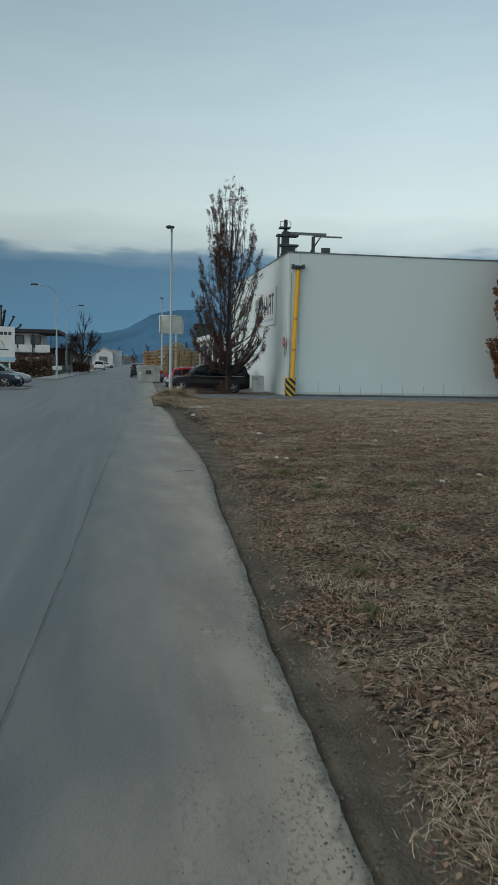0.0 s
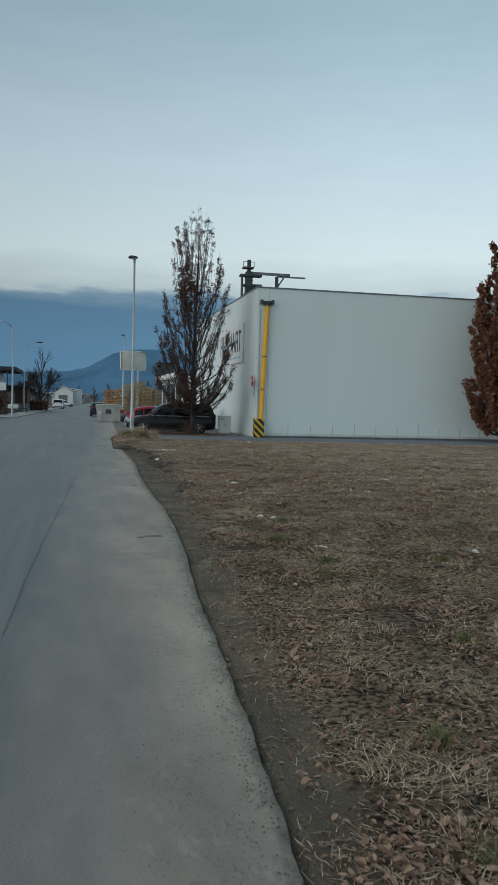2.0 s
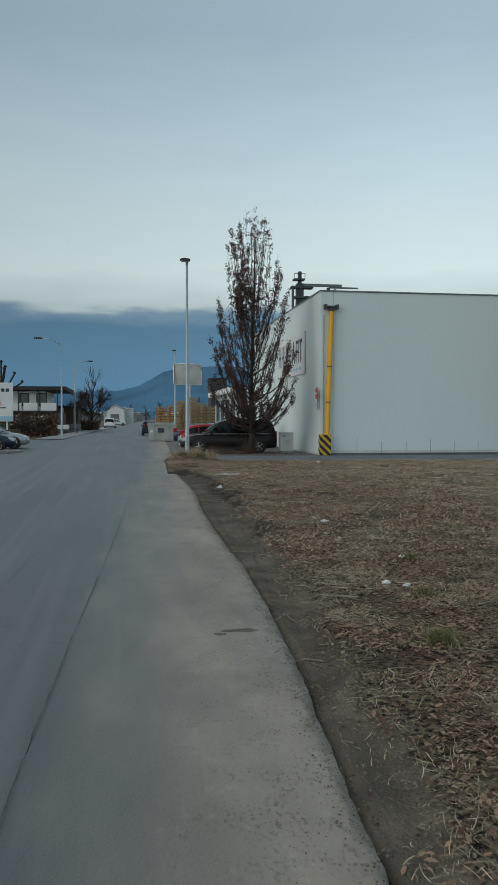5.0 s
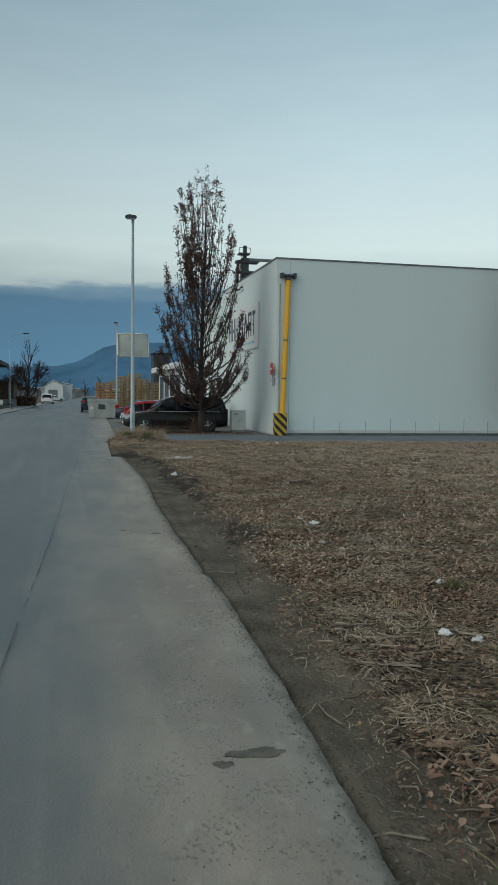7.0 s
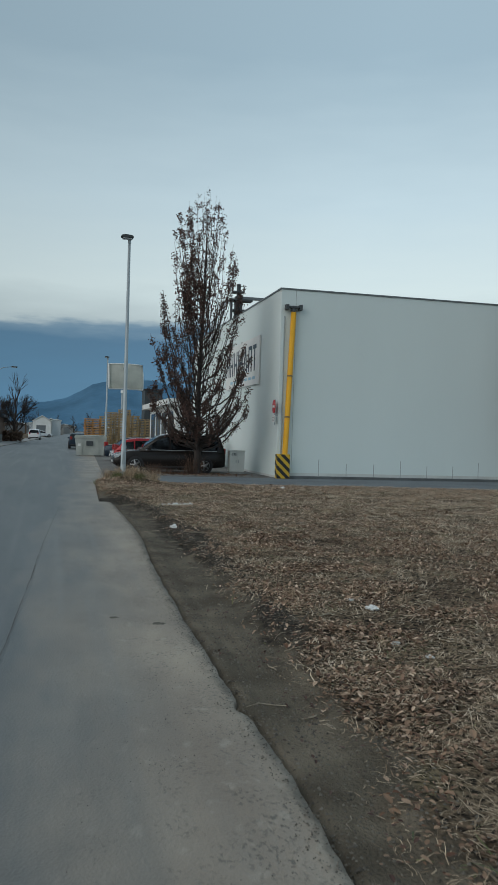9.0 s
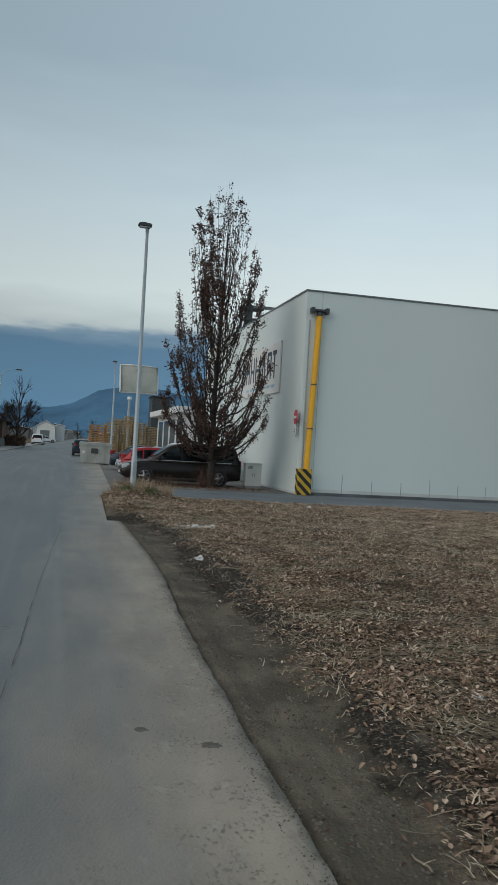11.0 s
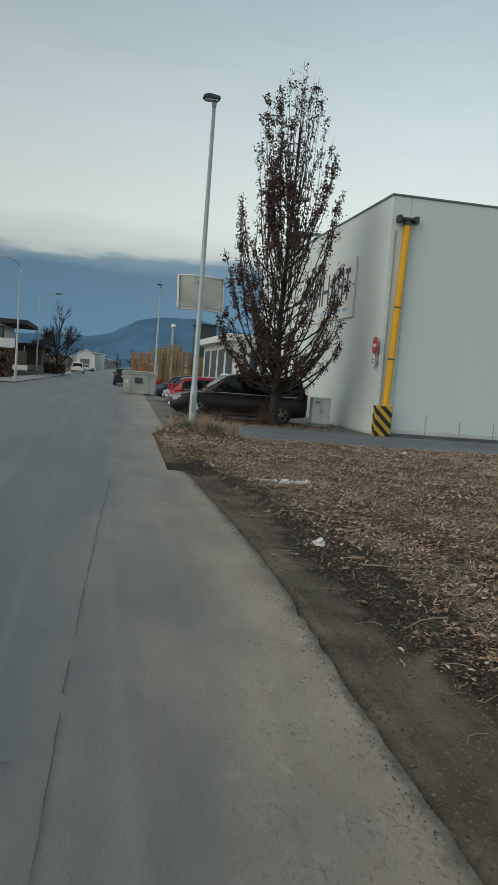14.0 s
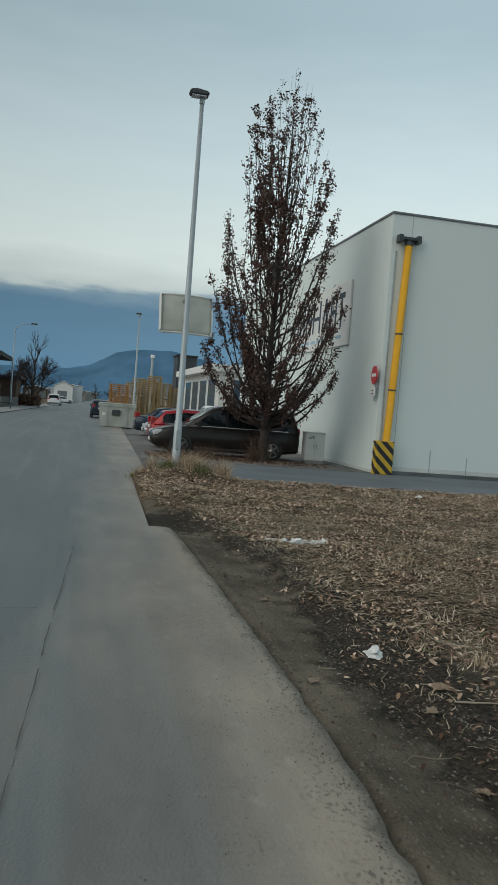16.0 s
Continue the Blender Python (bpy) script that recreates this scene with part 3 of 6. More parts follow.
def build_cracks():
    rng = random.Random(12)
    bm = bmesh.new()
    crack(bm, [(seam_u(v) - 0.002, v) for v in np.arange(-6, 27, 0.12)], 0.0035, rng)
    for v0, u0, u1 in ((16.9, -1.5, -0.38), (18.6, -1.2, -0.38), (18.95, -1.1, -0.4), (20.2, -1.4, -0.38), (21.6, -1.0, -0.36), (9.3, -1.2, -0.4), (9.9, -1.1, -0.38), (11.2, -0.9, -0.4), (24.0, -0.9, -0.35)):
        crack(bm, [(u0 + (u1 - u0) * k / 14, v0 + 0.04 * noise.noise((k * 0.5, v0, 0)) + 0.05 * k / 14) for k in range(15)], 0.004, rng)
    for c in range(5):
        u, v = rng.uniform(-2.6, -0.8), rng.uniform(8, 26)
        pts = []
        for k in range(26):
            pts.append((u, v))
            u, v = u + rng.gauss(0, 0.02), v + 0.1
        crack(bm, pts, 0.004, rng)
    tagged(new("road_cracks", mesh_of("road_cracks", bm, "crack")), "dark seam and fine cracks in the road", "cracks", kind="stuff")
    for (x, y, a, c, sd) in ((1.345, 9.53, 0.15, 0.055, 3), (1.18, 9.44, 0.05, 0.04, 7), (1.55, 15.76, 0.07, 0.045, 5), (1.18, 16.05, 0.045, 0.035, 6)):
        bm = bmesh.new()
        ring = []
        for k in range(40):
            t = k * math.tau / 40
            q = 1 + 0.5 * noise.noise((1.2 * math.cos(t), 1.2 * math.sin(t), sd)) + 0.3 * noise.noise((3.5 * math.cos(t), 3.5 * math.sin(t), sd)) + 0.14 * noise.noise((11 * math.cos(t), 11 * math.sin(t), sd))
            ring.append(bm.verts.new((a * math.cos(t) * q, c * math.sin(t) * q, 0)))
        bm.faces.new(ring)
        solid("mud_stain", bm, "mud", "flat dark smear of dried mud on the shoulder", "mud", kind="stuff", x=x, y=y, z=0.0032 + 0.008 * noise.noise(((x - SKEW * y) * 1.1, y * 0.7, 4)) + 0.0006 * (sd % 5))


build_ground()
build_road()
build_cracks()


# ---- white hall ----
def build_hall():
    X, Y, H, X2, Y2 = 9.9, 41.5, 8.03, 52.0, 63.0
    hall = thing("industrial_hall", "large white rendered flat-roofed industrial hall", "building", X, Y, -0.12)
    W, D = X2 - X, Y2 - Y
    part("wall", boxes((0, W, 0, 0.3, 0, H + 0.12), bevel=0.01), "wall", hall, "smooth white front wall")
    part("wall", boxes((0, 0.3, 0.3, D, 0, H + 0.12)), "wall", hall, "smooth white side wall")
    part("wall", boxes((W - 0.3, W, 0.3, D, 0, H + 0.12)), "wall", hall)
    part("wall", boxes((0.3, W - 0.3, D - 0.3, D, 0, H + 0.12)), "wall", hall)
    part("roof", boxes((0.3, W - 0.3, 0.3, D - 0.3, H - 0.4, H - 0.2)), "flash", hall, "grey flat roof")
    part("parapet_cap", boxes((-0.04, W + 0.04, -0.04, 0.34, H + 0.12, H + 0.18)), "flash", hall, "thin grey metal parapet cap")
    part("parapet_cap", boxes((-0.04, 0.34, 0.34, D, H + 0.12, H + 0.18)), "flash", hall, "thin grey metal parapet cap")
    part("plinth", boxes((0.0, W, -0.008, 0.0, 0, 0.30)), "wall_dirt", hall, "slightly dirty plinth band")
    part("plinth", boxes((-0.008, 0.0, 0.0, D, 0, 0.16)), "wall_dirt", hall)
    # vertical joints of the plinth panels
    for k in range(22):
        x = 1.9 + k * 1.28
        part("panel_joint", boxes((x - 0.012, x + 0.012, -0.012, -0.0085, 0.05, 0.72 if k % 3 else 0.9)), "joint", hall)
    # dark strip along the foot of the front wall
    part("base_strip", boxes((0.0, W, -0.22, -0.03, 0, 0.17)), "patch", hall, "dark strip along the wall's base")
    part("panel_joint", boxes((0.655, 0.667, -0.0045, -0.0005, 0.35, H + 0.1)), "joint", hall, "thin vertical joint beside the corner")
    part("conduit", rod((0.16, -0.03, 0.1), (0.16, -0.03, 7.0), 0.025, 6), "metal", hall, "thin grey conduit beside the corner")
    # signboard on the side wall
    sign = part("signboard", boxes((-0.09, -0.02, 3.2, 10.4, 4.28, 6.56), bevel=0.01), "white", hall, "white signboard with dark blue writing")
    y, slots = 3.75, [0.62, 0.72, 0.80, 1.0, 0.72, 0.66, 0.72]
    for k, w in enumerate(slots):
        bm = bmesh.new()
        a, b = y, y + w
        t = 0.17
        if k == 0:
            box(bm, -0.10, -0.092, a, b, 6.0, 6.2), box(bm, -0.10, -0.092, (a + b) / 2 - t / 2, (a + b) / 2 + t / 2, 4.95, 6.0)
        elif k == 1:
            box(bm, -0.10, -0.092, b - t, b, 4.95, 6.2), box(bm, -0.10, -0.092, a, b - t, 6.02, 6.2), box(bm, -0.10, -0.092, a, a + t, 4.95, 6.02), box(bm, -0.10, -0.092, a + t, b - t, 5.5, 5.66)
        elif k == 2:
            prism(bm, [(a, 4.95), (a + t, 4.95), ((a + b) / 2 + t / 2, 6.2), ((a + b) / 2 - t / 2, 6.2)], "x", -0.10, -0.092)
            prism(bm, [(b - t, 4.95), (b, 4.95), ((a + b) / 2 + t / 2, 6.2), ((a + b) / 2 - t / 2, 6.2)], "x", -0.1005, -0.0925)
        else:
            box(bm, -0.10, -0.092, a, a + t, 4.95, 6.2), box(bm, -0.10, -0.092, b - t, b, 4.95, 6.2), box(bm, -0.10, -0.092, a + t, b - t, 5.45, 5.6)
        part("sign_bar", bm, "signtext", sign, "dark blue bar of the signboard's writing")
        y += w + 0.22
    for k in range(7):
        part("sign_bar", boxes((-0.10, -0.092, 3.9 + k * 0.8, 4.45 + k * 0.8, 4.55, 4.68)), "lightblue", sign, "pale bar of small writing")
    return hall


build_hall()


def build_pipe():
    x, y = 10.41, 41.32
    p = thing("yellow_downpipe", "yellow painted downpipe with grey outlet on the hall corner", "downpipe", x, y, -0.06)
    part("pipe", rod((-0.2, 0, 1.0), (0.0, 0, 7.1), 0.115, 14), "yellow", p, "bright yellow round pipe")
    for z in (2.6, 4.35):
        part("pipe_clamp", rod((-0.2 + 0.2 * (z - 1) / 6.1, 0, z), (-0.2 + 0.2 * (z - 1) / 6.1, 0, z + 0.05), 0.122, 14), "steel_dark", p, "dark pipe clamp")
        part("bracket", boxes((-0.14, -0.10, 0.1, 0.18, z, z + 0.05)), "steel_dark", p)
    part("outlet_elbow", tube(bmesh.new(), [(0, 0, 7.1), (0, 0.01, 7.22), (0, 0.06, 7.3)], [0.12, 0.115, 0.1], 12), "steel_dark", p, "dark outlet elbow")
    part("outlet_rail", boxes((-0.34, 0.34, -0.1, 0.16, 7.28, 7.36)), "steel_dark", p, "short dark rail over the pipe")
    for k in (-0.3, 0.3):
        part("rail_end", boxes((k - 0.06, k + 0.06, -0.12, 0.16, 7.2, 7.42)), "steel_dark", p)
    # impact guard
    g = thing("impact_guard", "yellow and black striped impact guard at the wall corner", "guard", x - 0.34, y - 0.16, -0.06)
    w, h, d = 0.285, 1.04, 0.30
    part("guard_body", boxes((-w, w, -d / 2, d / 2, 0, h), bevel=0.02), "hazy", g, "yellow striped casing")
    for k in range(-2, 5):
        c = k * 0.37
        quad = []
        for (px, pz) in ((-w, c + 0.40), (w, c - 0.14), (w, c + 0.05), (-w, c + 0.59)):
            quad.append((px * 0.985, pz))
        zs = [min(h - 0.01, max(0.01, q[1])) for q in quad]
        if max(zs) - min(zs) < 0.03:
            continue
        bm = bmesh.new()
        poly = clip_poly(quad, 0.012, h - 0.012)
        if len(poly) < 3:
            bm.free()
            continue
        prism(bm, poly, "y", -d / 2 - 0.006, -d / 2 - 0.001)
        part("stripe", bm, "black", g, "black diagonal stripe")
        bm = bmesh.new()
        poly = clip_poly([(-d / 2 * 0.97, c + 0.40), (d / 2 * 0.97, c + 0.62), (d / 2 * 0.97, c + 0.81), (-d / 2 * 0.97, c + 0.59)], 0.012, h - 0.012)
        if len(poly) >= 3:
            prism(bm, poly, "x", -w - 0.006, -w - 0.001)
            part("stripe", bm, "black", g, "black diagonal stripe")
        else:
            bm.free()


def clip_poly(poly, lo, hi):
    """Clip a 2D polygon to lo <= second coordinate <= hi."""
    for s, lim in ((1, lo), (-1, hi)):
        out = []
        for i, p in enumerate(poly):
            q = poly[(i + 1) % len(poly)]
            ip, iq = s * (p[1] - lim) >= 0, s * (q[1] - lim) >= 0
            if ip:
                out.append(p)
            if ip != iq:
                t = (lim - p[1]) / (q[1] - p[1])
                out.append((p[0] + t * (q[0] - p[0]), lim))
        poly = out
        if len(poly) < 3:
            return []
    return poly


build_pipe()


def build_noentry():
    s = thing("no_entry_sign", "round red no-entry sign with a small plate below", "road sign", 9.76, 41.56, 2.30, -94)
    part("pole", rod((0, 0.02, -0.1), (0, 0.02, 1.0), 0.022), "metal", s)
    part("wall_bracket", boxes((-0.02, 0.02, 0.03, 0.2, 0.3, 0.34)), "metal", s)
    part("sign_disc", rod((0, -0.02, 0.70), (0, -0.045, 0.70), 0.29, 28), "red", s, "red round disc")
    part("sign_bar", boxes((-0.21, 0.21, -0.052, -0.047, 0.65, 0.75)), "white", s, "white bar")
    part("extra_plate", boxes((-0.17, 0.17, -0.045, -0.02, 0.03, 0.33), bevel=0.004), "white", s, "small white extra plate")
    part("plate_print", boxes((-0.12, 0.12, -0.05, -0.046, 0.10, 0.13)), "black", s)
    part("plate_print", boxes((-0.12, 0.08, -0.05, -0.046, 0.20, 0.23)), "black", s)


build_noentry()


def build_cabinet():
    c = thing("utility_cabinet", "pale grey utility cabinet beside the hall", "cabinet", 8.78, 44.2, -0.06)
    part("plinth", boxes((-0.36, 0.29, -0.19, 0.19, 0, 0.12)), "kerb", c)
    body = part("body", boxes((-0.38, 0.31, -0.21, 0.21, 0.12, 1.04), bevel=0.012), "cabinet", c)
    part("lid", boxes((-0.40, 0.33, -0.235, 0.23, 1.04, 1.09), bevel=0.015), "cabinet", c, "slightly overhanging lid")
    for s in (-1, 1):
        door = part("door", boxes((-0.03 if s > 0 else -0.365, 0.295 if s > 0 else -0.04, -0.225, -0.212, 0.16, 1.01), bevel=0.004), "cabinet", c)
        part("handle", boxes((s * 0.05 - 0.05, s * 0.05 - 0.02, -0.24, -0.226, 0.52, 0.66)), "metal", door, "small grey handle")
    for k in range(3):
        part("vent_slot", boxes((-0.3, -0.08, -0.232, -0.226, 0.86 + k * 0.04, 0.875 + k * 0.04)), "steel_dark", c)


build_cabinet()


# ---- lamps ----
def street_lamp(name, label, x, y, z, h, head, r0=0.075, rz=0, lean=0.0):
    lamp = thing(name, label, "street lamp", x, y, z, rz, "street lamps")
    part("pole", tube(bmesh.new(), [(0, 0, 0), (lean * 0.15, 0, h * 0.15), (lean * 0.15, 0, h * 0.15 + 0.02), (lean, 0, h)], [r0 * 1.25, r0 * 1.22, r0, r0 * 0.62], 12), "metal", lamp, "tapered galvanised pole")
    part("access_door", boxes((-0.04, 0.04, -r0 * 1.25 - 0.012, -r0 * 1.1, 0.6, 1.0)), "metal", lamp)
    if head == "flat":
        part("collar", rod((lean, 0, h - 0.15), (lean, 0, h + 0.06), r0 * 0.8, 10), "metal", lamp)
        bm = bmesh.new()
        prism(bm, [(-0.40, 0.05), (-0.34, 0.0), (-0.02, 0.0), (0.02, 0.04), (-0.02, 0.09), (-0.25, 0.12), (-0.37, 0.09)], "y", -0.13, 0.13)
        bmesh.ops.bevel(bm, geom=list(bm.edges), offset=0.02, segments=1, affect="EDGES")
        bmesh.ops.translate(bm, vec=(lean + 0.12, 0, h), verts=bm.verts)
        hd = part("lamp_head", bm, "steel_dark", lamp, "flat dark lamp head")
        part("lamp_glass", boxes((lean - 0.22, lean + 0.08, -0.10, 0.10, h - 0.02, h + 0.001)), "lens", hd, "pale lamp glass")
    else:
        s = head
        arm = [(0, 0, h), (0, 0, h + 0.35), (s * 0.25, 0, h + 0.85), (s * 0.8, 0, h + 1.15), (s * 1.75, 0, h + 1.25)]
        part("arm", tube(bmesh.new(), arm, [0.05, 0.048, 0.042, 0.04, 0.036], 8), "metal", lamp, "curved lamp arm")
        bm = boxes((-0.35, 0.35, -0.12, 0.12, -0.08, 0.08), bevel=0.05)
        bmesh.ops.translate(bm, vec=(s * 2.0, 0, h + 1.26), verts=bm.verts)
        hd = part("lamp_head", bm, "steel_dark", lamp, "grey lamp head")
        part("lamp_glass", boxes((s * 2.0 - 0.22, s * 2.0 + 0.22, -0.08, 0.08, h + 1.155, h + 1.179)), "lens", hd)
    return lamp


street_lamp("street_lamp", "tall grey street lamp on the grassy mound", 2.80, 34.5, 0.08, 7.84, "flat", 0.068, 0, -0.01)
street_lamp("street_lamp", "tall grey street lamp beside the skip", 4.95, 78, -0.06, 8.1, "flat", 0.085)
street_lamp("street_lamp", "tall street lamp with a curved arm", -5.2, 75, 0.0, 7.5, -1, 0.085)
street_lamp("street_lamp", "tall street lamp with a curved arm", -6.2, 109, 0.0, 7.9, 1, 0.085)


def build_mirror():
    """Rectangular traffic mirror, seen from its pale back."""
    m = thing("traffic_mirror", "pale rectangular traffic mirror clamped to the lamp pole", "traffic mirror", 2.88, 34.66, 3.10)
    m.matrix_basis = pose(2.86, 34.70, 3.12, -12, 0, 6)
    w, h = 0.56, 0.42
    part("side_flange", boxes((-w - 0.012, -w + 0.004, 0.0, 0.17, 0.03, 0.81), bevel=0.004), "white", m, "white side flange")
    nx, nz = 16, 12
    bm = bmesh.new()
    rows = []
    for j in range(nz + 1):
        row = []
        for i in range(nx + 1):
            a, b = -1 + 2 * i / nx, -1 + 2 * j / nz
            k = 1 - 0.05 * (abs(a) * abs(b)) ** 3
            dy = 0.07 * (a * a) + 0.04 * b * b
            row.append(bm.verts.new((w * a * k, dy, 0.42 + h * b * k)))
        rows.append(row)
    for j in range(nz):
        for i in range(nx):
            f = bm.faces.new((rows[j][i], rows[j][i + 1], rows[j + 1][i + 1], rows[j + 1][i]))
            f.smooth = True
    g = bmesh.ops.solidify(bm, geom=list(bm.faces), thickness=0.025)
    part("mirror_shell", bm, "cream", m, "pale bulged plastic back")
    ring = [(w * a * 0.99, 0.07 * a * a + 0.04 * b * b + 0.01, 0.42 + h * b * 0.99) for a, b in
            [(-1, -1), (-0.5, -1), (0, -1), (0.5, -1), (1, -1), (1, -0.3), (1, 0.3), (1, 1), (0.5, 1), (0, 1), (-0.5, 1), (-1, 1), (-1, 0.3), (-1, -0.3), (-1, -1)]]
    part("rim", tube(bmesh.new(), ring, 0.024, 6), "white", m, "white rim")
    for z in (0.2, 0.64):
        part("clamp", boxes((-0.10, 0.0, -0.12, 0.03, z, z + 0.05)), "metal", m, "steel clamp")


build_mirror()


# ---- trees ----
def leaf_cloud(pts, size, rng, droop=0.6):
    """Small folded leaves at the given points."""
    verts, faces = [], []
    for p in pts:
        s = size * rng.uniform(0.6, 1.4)
        d = Vector((rng.gauss(0, 1), rng.gauss(0, 1), rng.gauss(-droop, 0.7))).normalized()
        n = Vector((rng.gauss(0, 1), rng.gauss(0, 1), rng.gauss(0, 1))).cross(d).normalized()
        c = n.cross(d)
        k = len(verts)
        for q in (p, p + d * s * 0.5 + n * s * 0.32 + c * s * 0.1, p + d * s, p + d * s * 0.5 - n * s * 0.32 + c * s * 0.1):
            verts.append(tuple(q))
        faces += [(k, k + 1, k + 2), (k, k + 2, k + 3)]
    return verts, faces


def columnar_tree(name, label, x, y, z, h, radius, leaf_n, leaf_mat, seed, clear=1.5, sparse_top=0.3, limbs=64, leaf=0.13, twig_n=3, clumps=1.2, shape=()):
    rng = random.Random(seed)
    tree = thing(name, label, "tree", x, y, z)
    bm = bmesh.new()
    lean = 0.12
    tube(bm, [(0, 0, -0.1), (0.02, 0, 0.5), (0.03, 0.02, 1.3), (0.0, 0.04, h * 0.3), (lean, 0.02, h * 0.6), (lean * 1.4, 0, h * 0.9)], [0.22, 0.16, 0.14, 0.10, 0.055, 0.01], 9)
    part("trunk", bm, "bark", tree, "dark upright trunk")

    def prof(t):
        """Crown radius at height share t of the crown."""
        return radius * float(np.interp(t, [p[0] for p in shape], [p[1] for p in shape]))
    spots = []
    for i in range(limbs):
        t1 = 0.08 + 0.92 * (i + 0.5) / limbs  # height share of the limb's tip
        z1 = clear + t1 * (h - clear)
        z0 = max(clear * (0.6 + 0.5 * rng.random()), z1 - (1.0 + 3.6 * rng.random() + 2.2 * t1) * (0.5 + 0.5 * min(1, t1 * 3)))
        a = i * 2.39996 + rng.uniform(-0.4, 0.4)
        r1 = prof(t1) * rng.uniform(0.78, 0.96) if i % 5 else prof(t1) * rng.uniform(0.15, 0.65)
        bl = bmesh.new()
        pts = []
        for k in range(7):
            s = k / 6
            rr, aa = r1 * (s ** 0.5), a + 0.2 * math.sin(s * 3 + i)
            pts.append(Vector((lean * (z0 / h) + rr * math.cos(aa) + rng.uniform(-0.04, 0.04), rr * math.sin(aa) + rng.uniform(-0.04, 0.04), z0 + (z1 - z0) * s ** 1.15)))
        b0 = 0.05 * (1 - 0.65 * t1)
        tube(bl, pts, [b0 * (1 - 0.86 * k / 6) for k in range(7)], 5, False)
        for k in range(2, 7):
            for q in range(twig_n):
                p = pts[k - 1].lerp(pts[k], rng.random())
                out = Vector((p.x, p.y, 0)).normalized() if p.xy.length > 0.05 else Vector((1, 0, 0))
                side = Vector((-out.y, out.x, 0)) * rng.uniform(-1, 1)
                ln = rng.uniform(0.3, 0.75) * (1.0 - 0.45 * t1)
                e = p + (out * rng.uniform(-0.1, 0.45) + side * 0.55 + Vector((0, 0, rng.uniform(0.4, 1.0)))) * ln * 0.8
                mid = p.lerp(e, 0.5) + Vector((0, 0, -0.04))
                tube(bl, [p, mid, e], [0.012, 0.008, 0.003], 3, False)
                spots.append((p, mid, e))
        part("limb", bl, "bark", tree, "steep dark branch with twigs")
    # leaves hang in clumps along the twigs
    weight = []
    for (p, mid, e) in spots:
        t = max(0, min(1, (mid.z - clear) / (h - clear)))
        c = noise.noise((mid.x * 0.9, mid.y * 0.9, mid.z * 0.45 + seed))
        weight.append(max(0.05, (0.35 + rng.random() ** 2 * 1.3) * (1 - sparse_top * t) * (0.35 + clumps * max(0, c + 0.2)) * (1.25 if mid.x < 0 else 0.9) * (0.15 + 1.3 * min(1, mid.xy.length / max(0.3, prof(t))))))
    tot = sum(weight)
    pts = []
    for (p, mid, e), w in zip(spots, weight):
        for q in range(int(leaf_n * w / tot + rng.random())):
            s = rng.random()
            b = p.lerp(mid, s * 2) if s < 0.5 else mid.lerp(e, s * 2 - 1)
            pts.append(b + Vector((rng.gauss(0, 0.06), rng.gauss(0, 0.06), rng.gauss(-0.03, 0.06))))
    v, f = leaf_cloud(pts, leaf, rng)
    crown = new("crown", from_arrays("crown", v, f, leaf_mat))
    crown.parent = tree
    tagged(crown, "withered brown leaves in loose clumps")
    return tree


columnar_tree("columnar_tree", "tall columnar tree with withered brown leaves", 6.75, 43.3, -0.06, 12.6, 2.65, 27000, "leaf", 5, limbs=135, leaf=0.085, clear=1.25, sparse_top=0.1, clumps=1.5,
              shape=[(0, 0.5), (0.08, 0.86), (0.17, 1.02), (0.3, 0.95), (0.5, 0.86), (0.7, 0.72), (0.85, 0.54), (0.94, 0.34), (1.0, 0.14)])
columnar_tree("columnar_tree", "columnar tree densely hung with rust brown leaves", 23.5, 39.4, -0.1, 12.2, 2.25, 46000, "leaf_red", 11, clear=0.5, sparse_top=0.0, limbs=110, leaf=0.17, clumps=1.2,
              shape=[(0, 0.5), (0.1, 0.85), (0.2, 1.0), (0.4, 0.97), (0.6, 0.85), (0.78, 0.66), (0.92, 0.4), (1.0, 0.12)])


def bare_tree(name, label, x, y, z, h, spread, seed, levels=4):
    rng = random.Random(seed)
    tree = thing(name, label, "tree", x, y, z)
    bm, tw = bmesh.new(), bmesh.new()
    tube(bm, [(0, 0, -0.1), (0, 0, h * 0.15), (0, 0, h * 0.3)], [h * 0.03, h * 0.022, h * 0.018], 8)

    def grow(p, d, ln, r, lv):
        q = p + d * ln
        mid = p.lerp(q, 0.5) + Vector((rng.gauss(0, 0.05), rng.gauss(0, 0.05), 0)) * ln
        tube(bm if lv > 2 else tw, [p, mid, q], [max(r, 0.016), max(0.014, r * 0.8), max(0.012, r * 0.55)], 4 if lv > 2 else 3, False)
        if lv == 0:
            return
        for k in range(rng.randint(3, 4)):
            nd = (d + Vector((rng.gauss(0, 0.5) * spread, rng.gauss(0, 0.5) * spread, rng.gauss(0.12, 0.25)))).normalized()
            grow(p.lerp(q, rng.uniform(0.55, 1)), nd, ln * rng.uniform(0.55, 0.8), r * 0.55, lv - 1)
    for k in range(9):
        a, q = k * 2.4 + rng.uniform(-0.3, 0.3), 0.08 + 0.26 * k / 8
        grow(Vector((0, 0, h * q)), Vector((math.cos(a) * spread, math.sin(a) * spread, 0.8)).normalized(), h * (0.25 - 0.25 * (q - 0.08)), h * 0.011, levels if levels < 3 else levels - 1)
    grow(Vector((0, 0, h * 0.3)), Vector((0, 0, 1)), h * 0.34, h * 0.015, max(2, levels - 2))
    part("trunk", bm, "bark", tree)
    part("twig_crown", tw, "bark", tree, "fine dark bare twigs")
    return tree


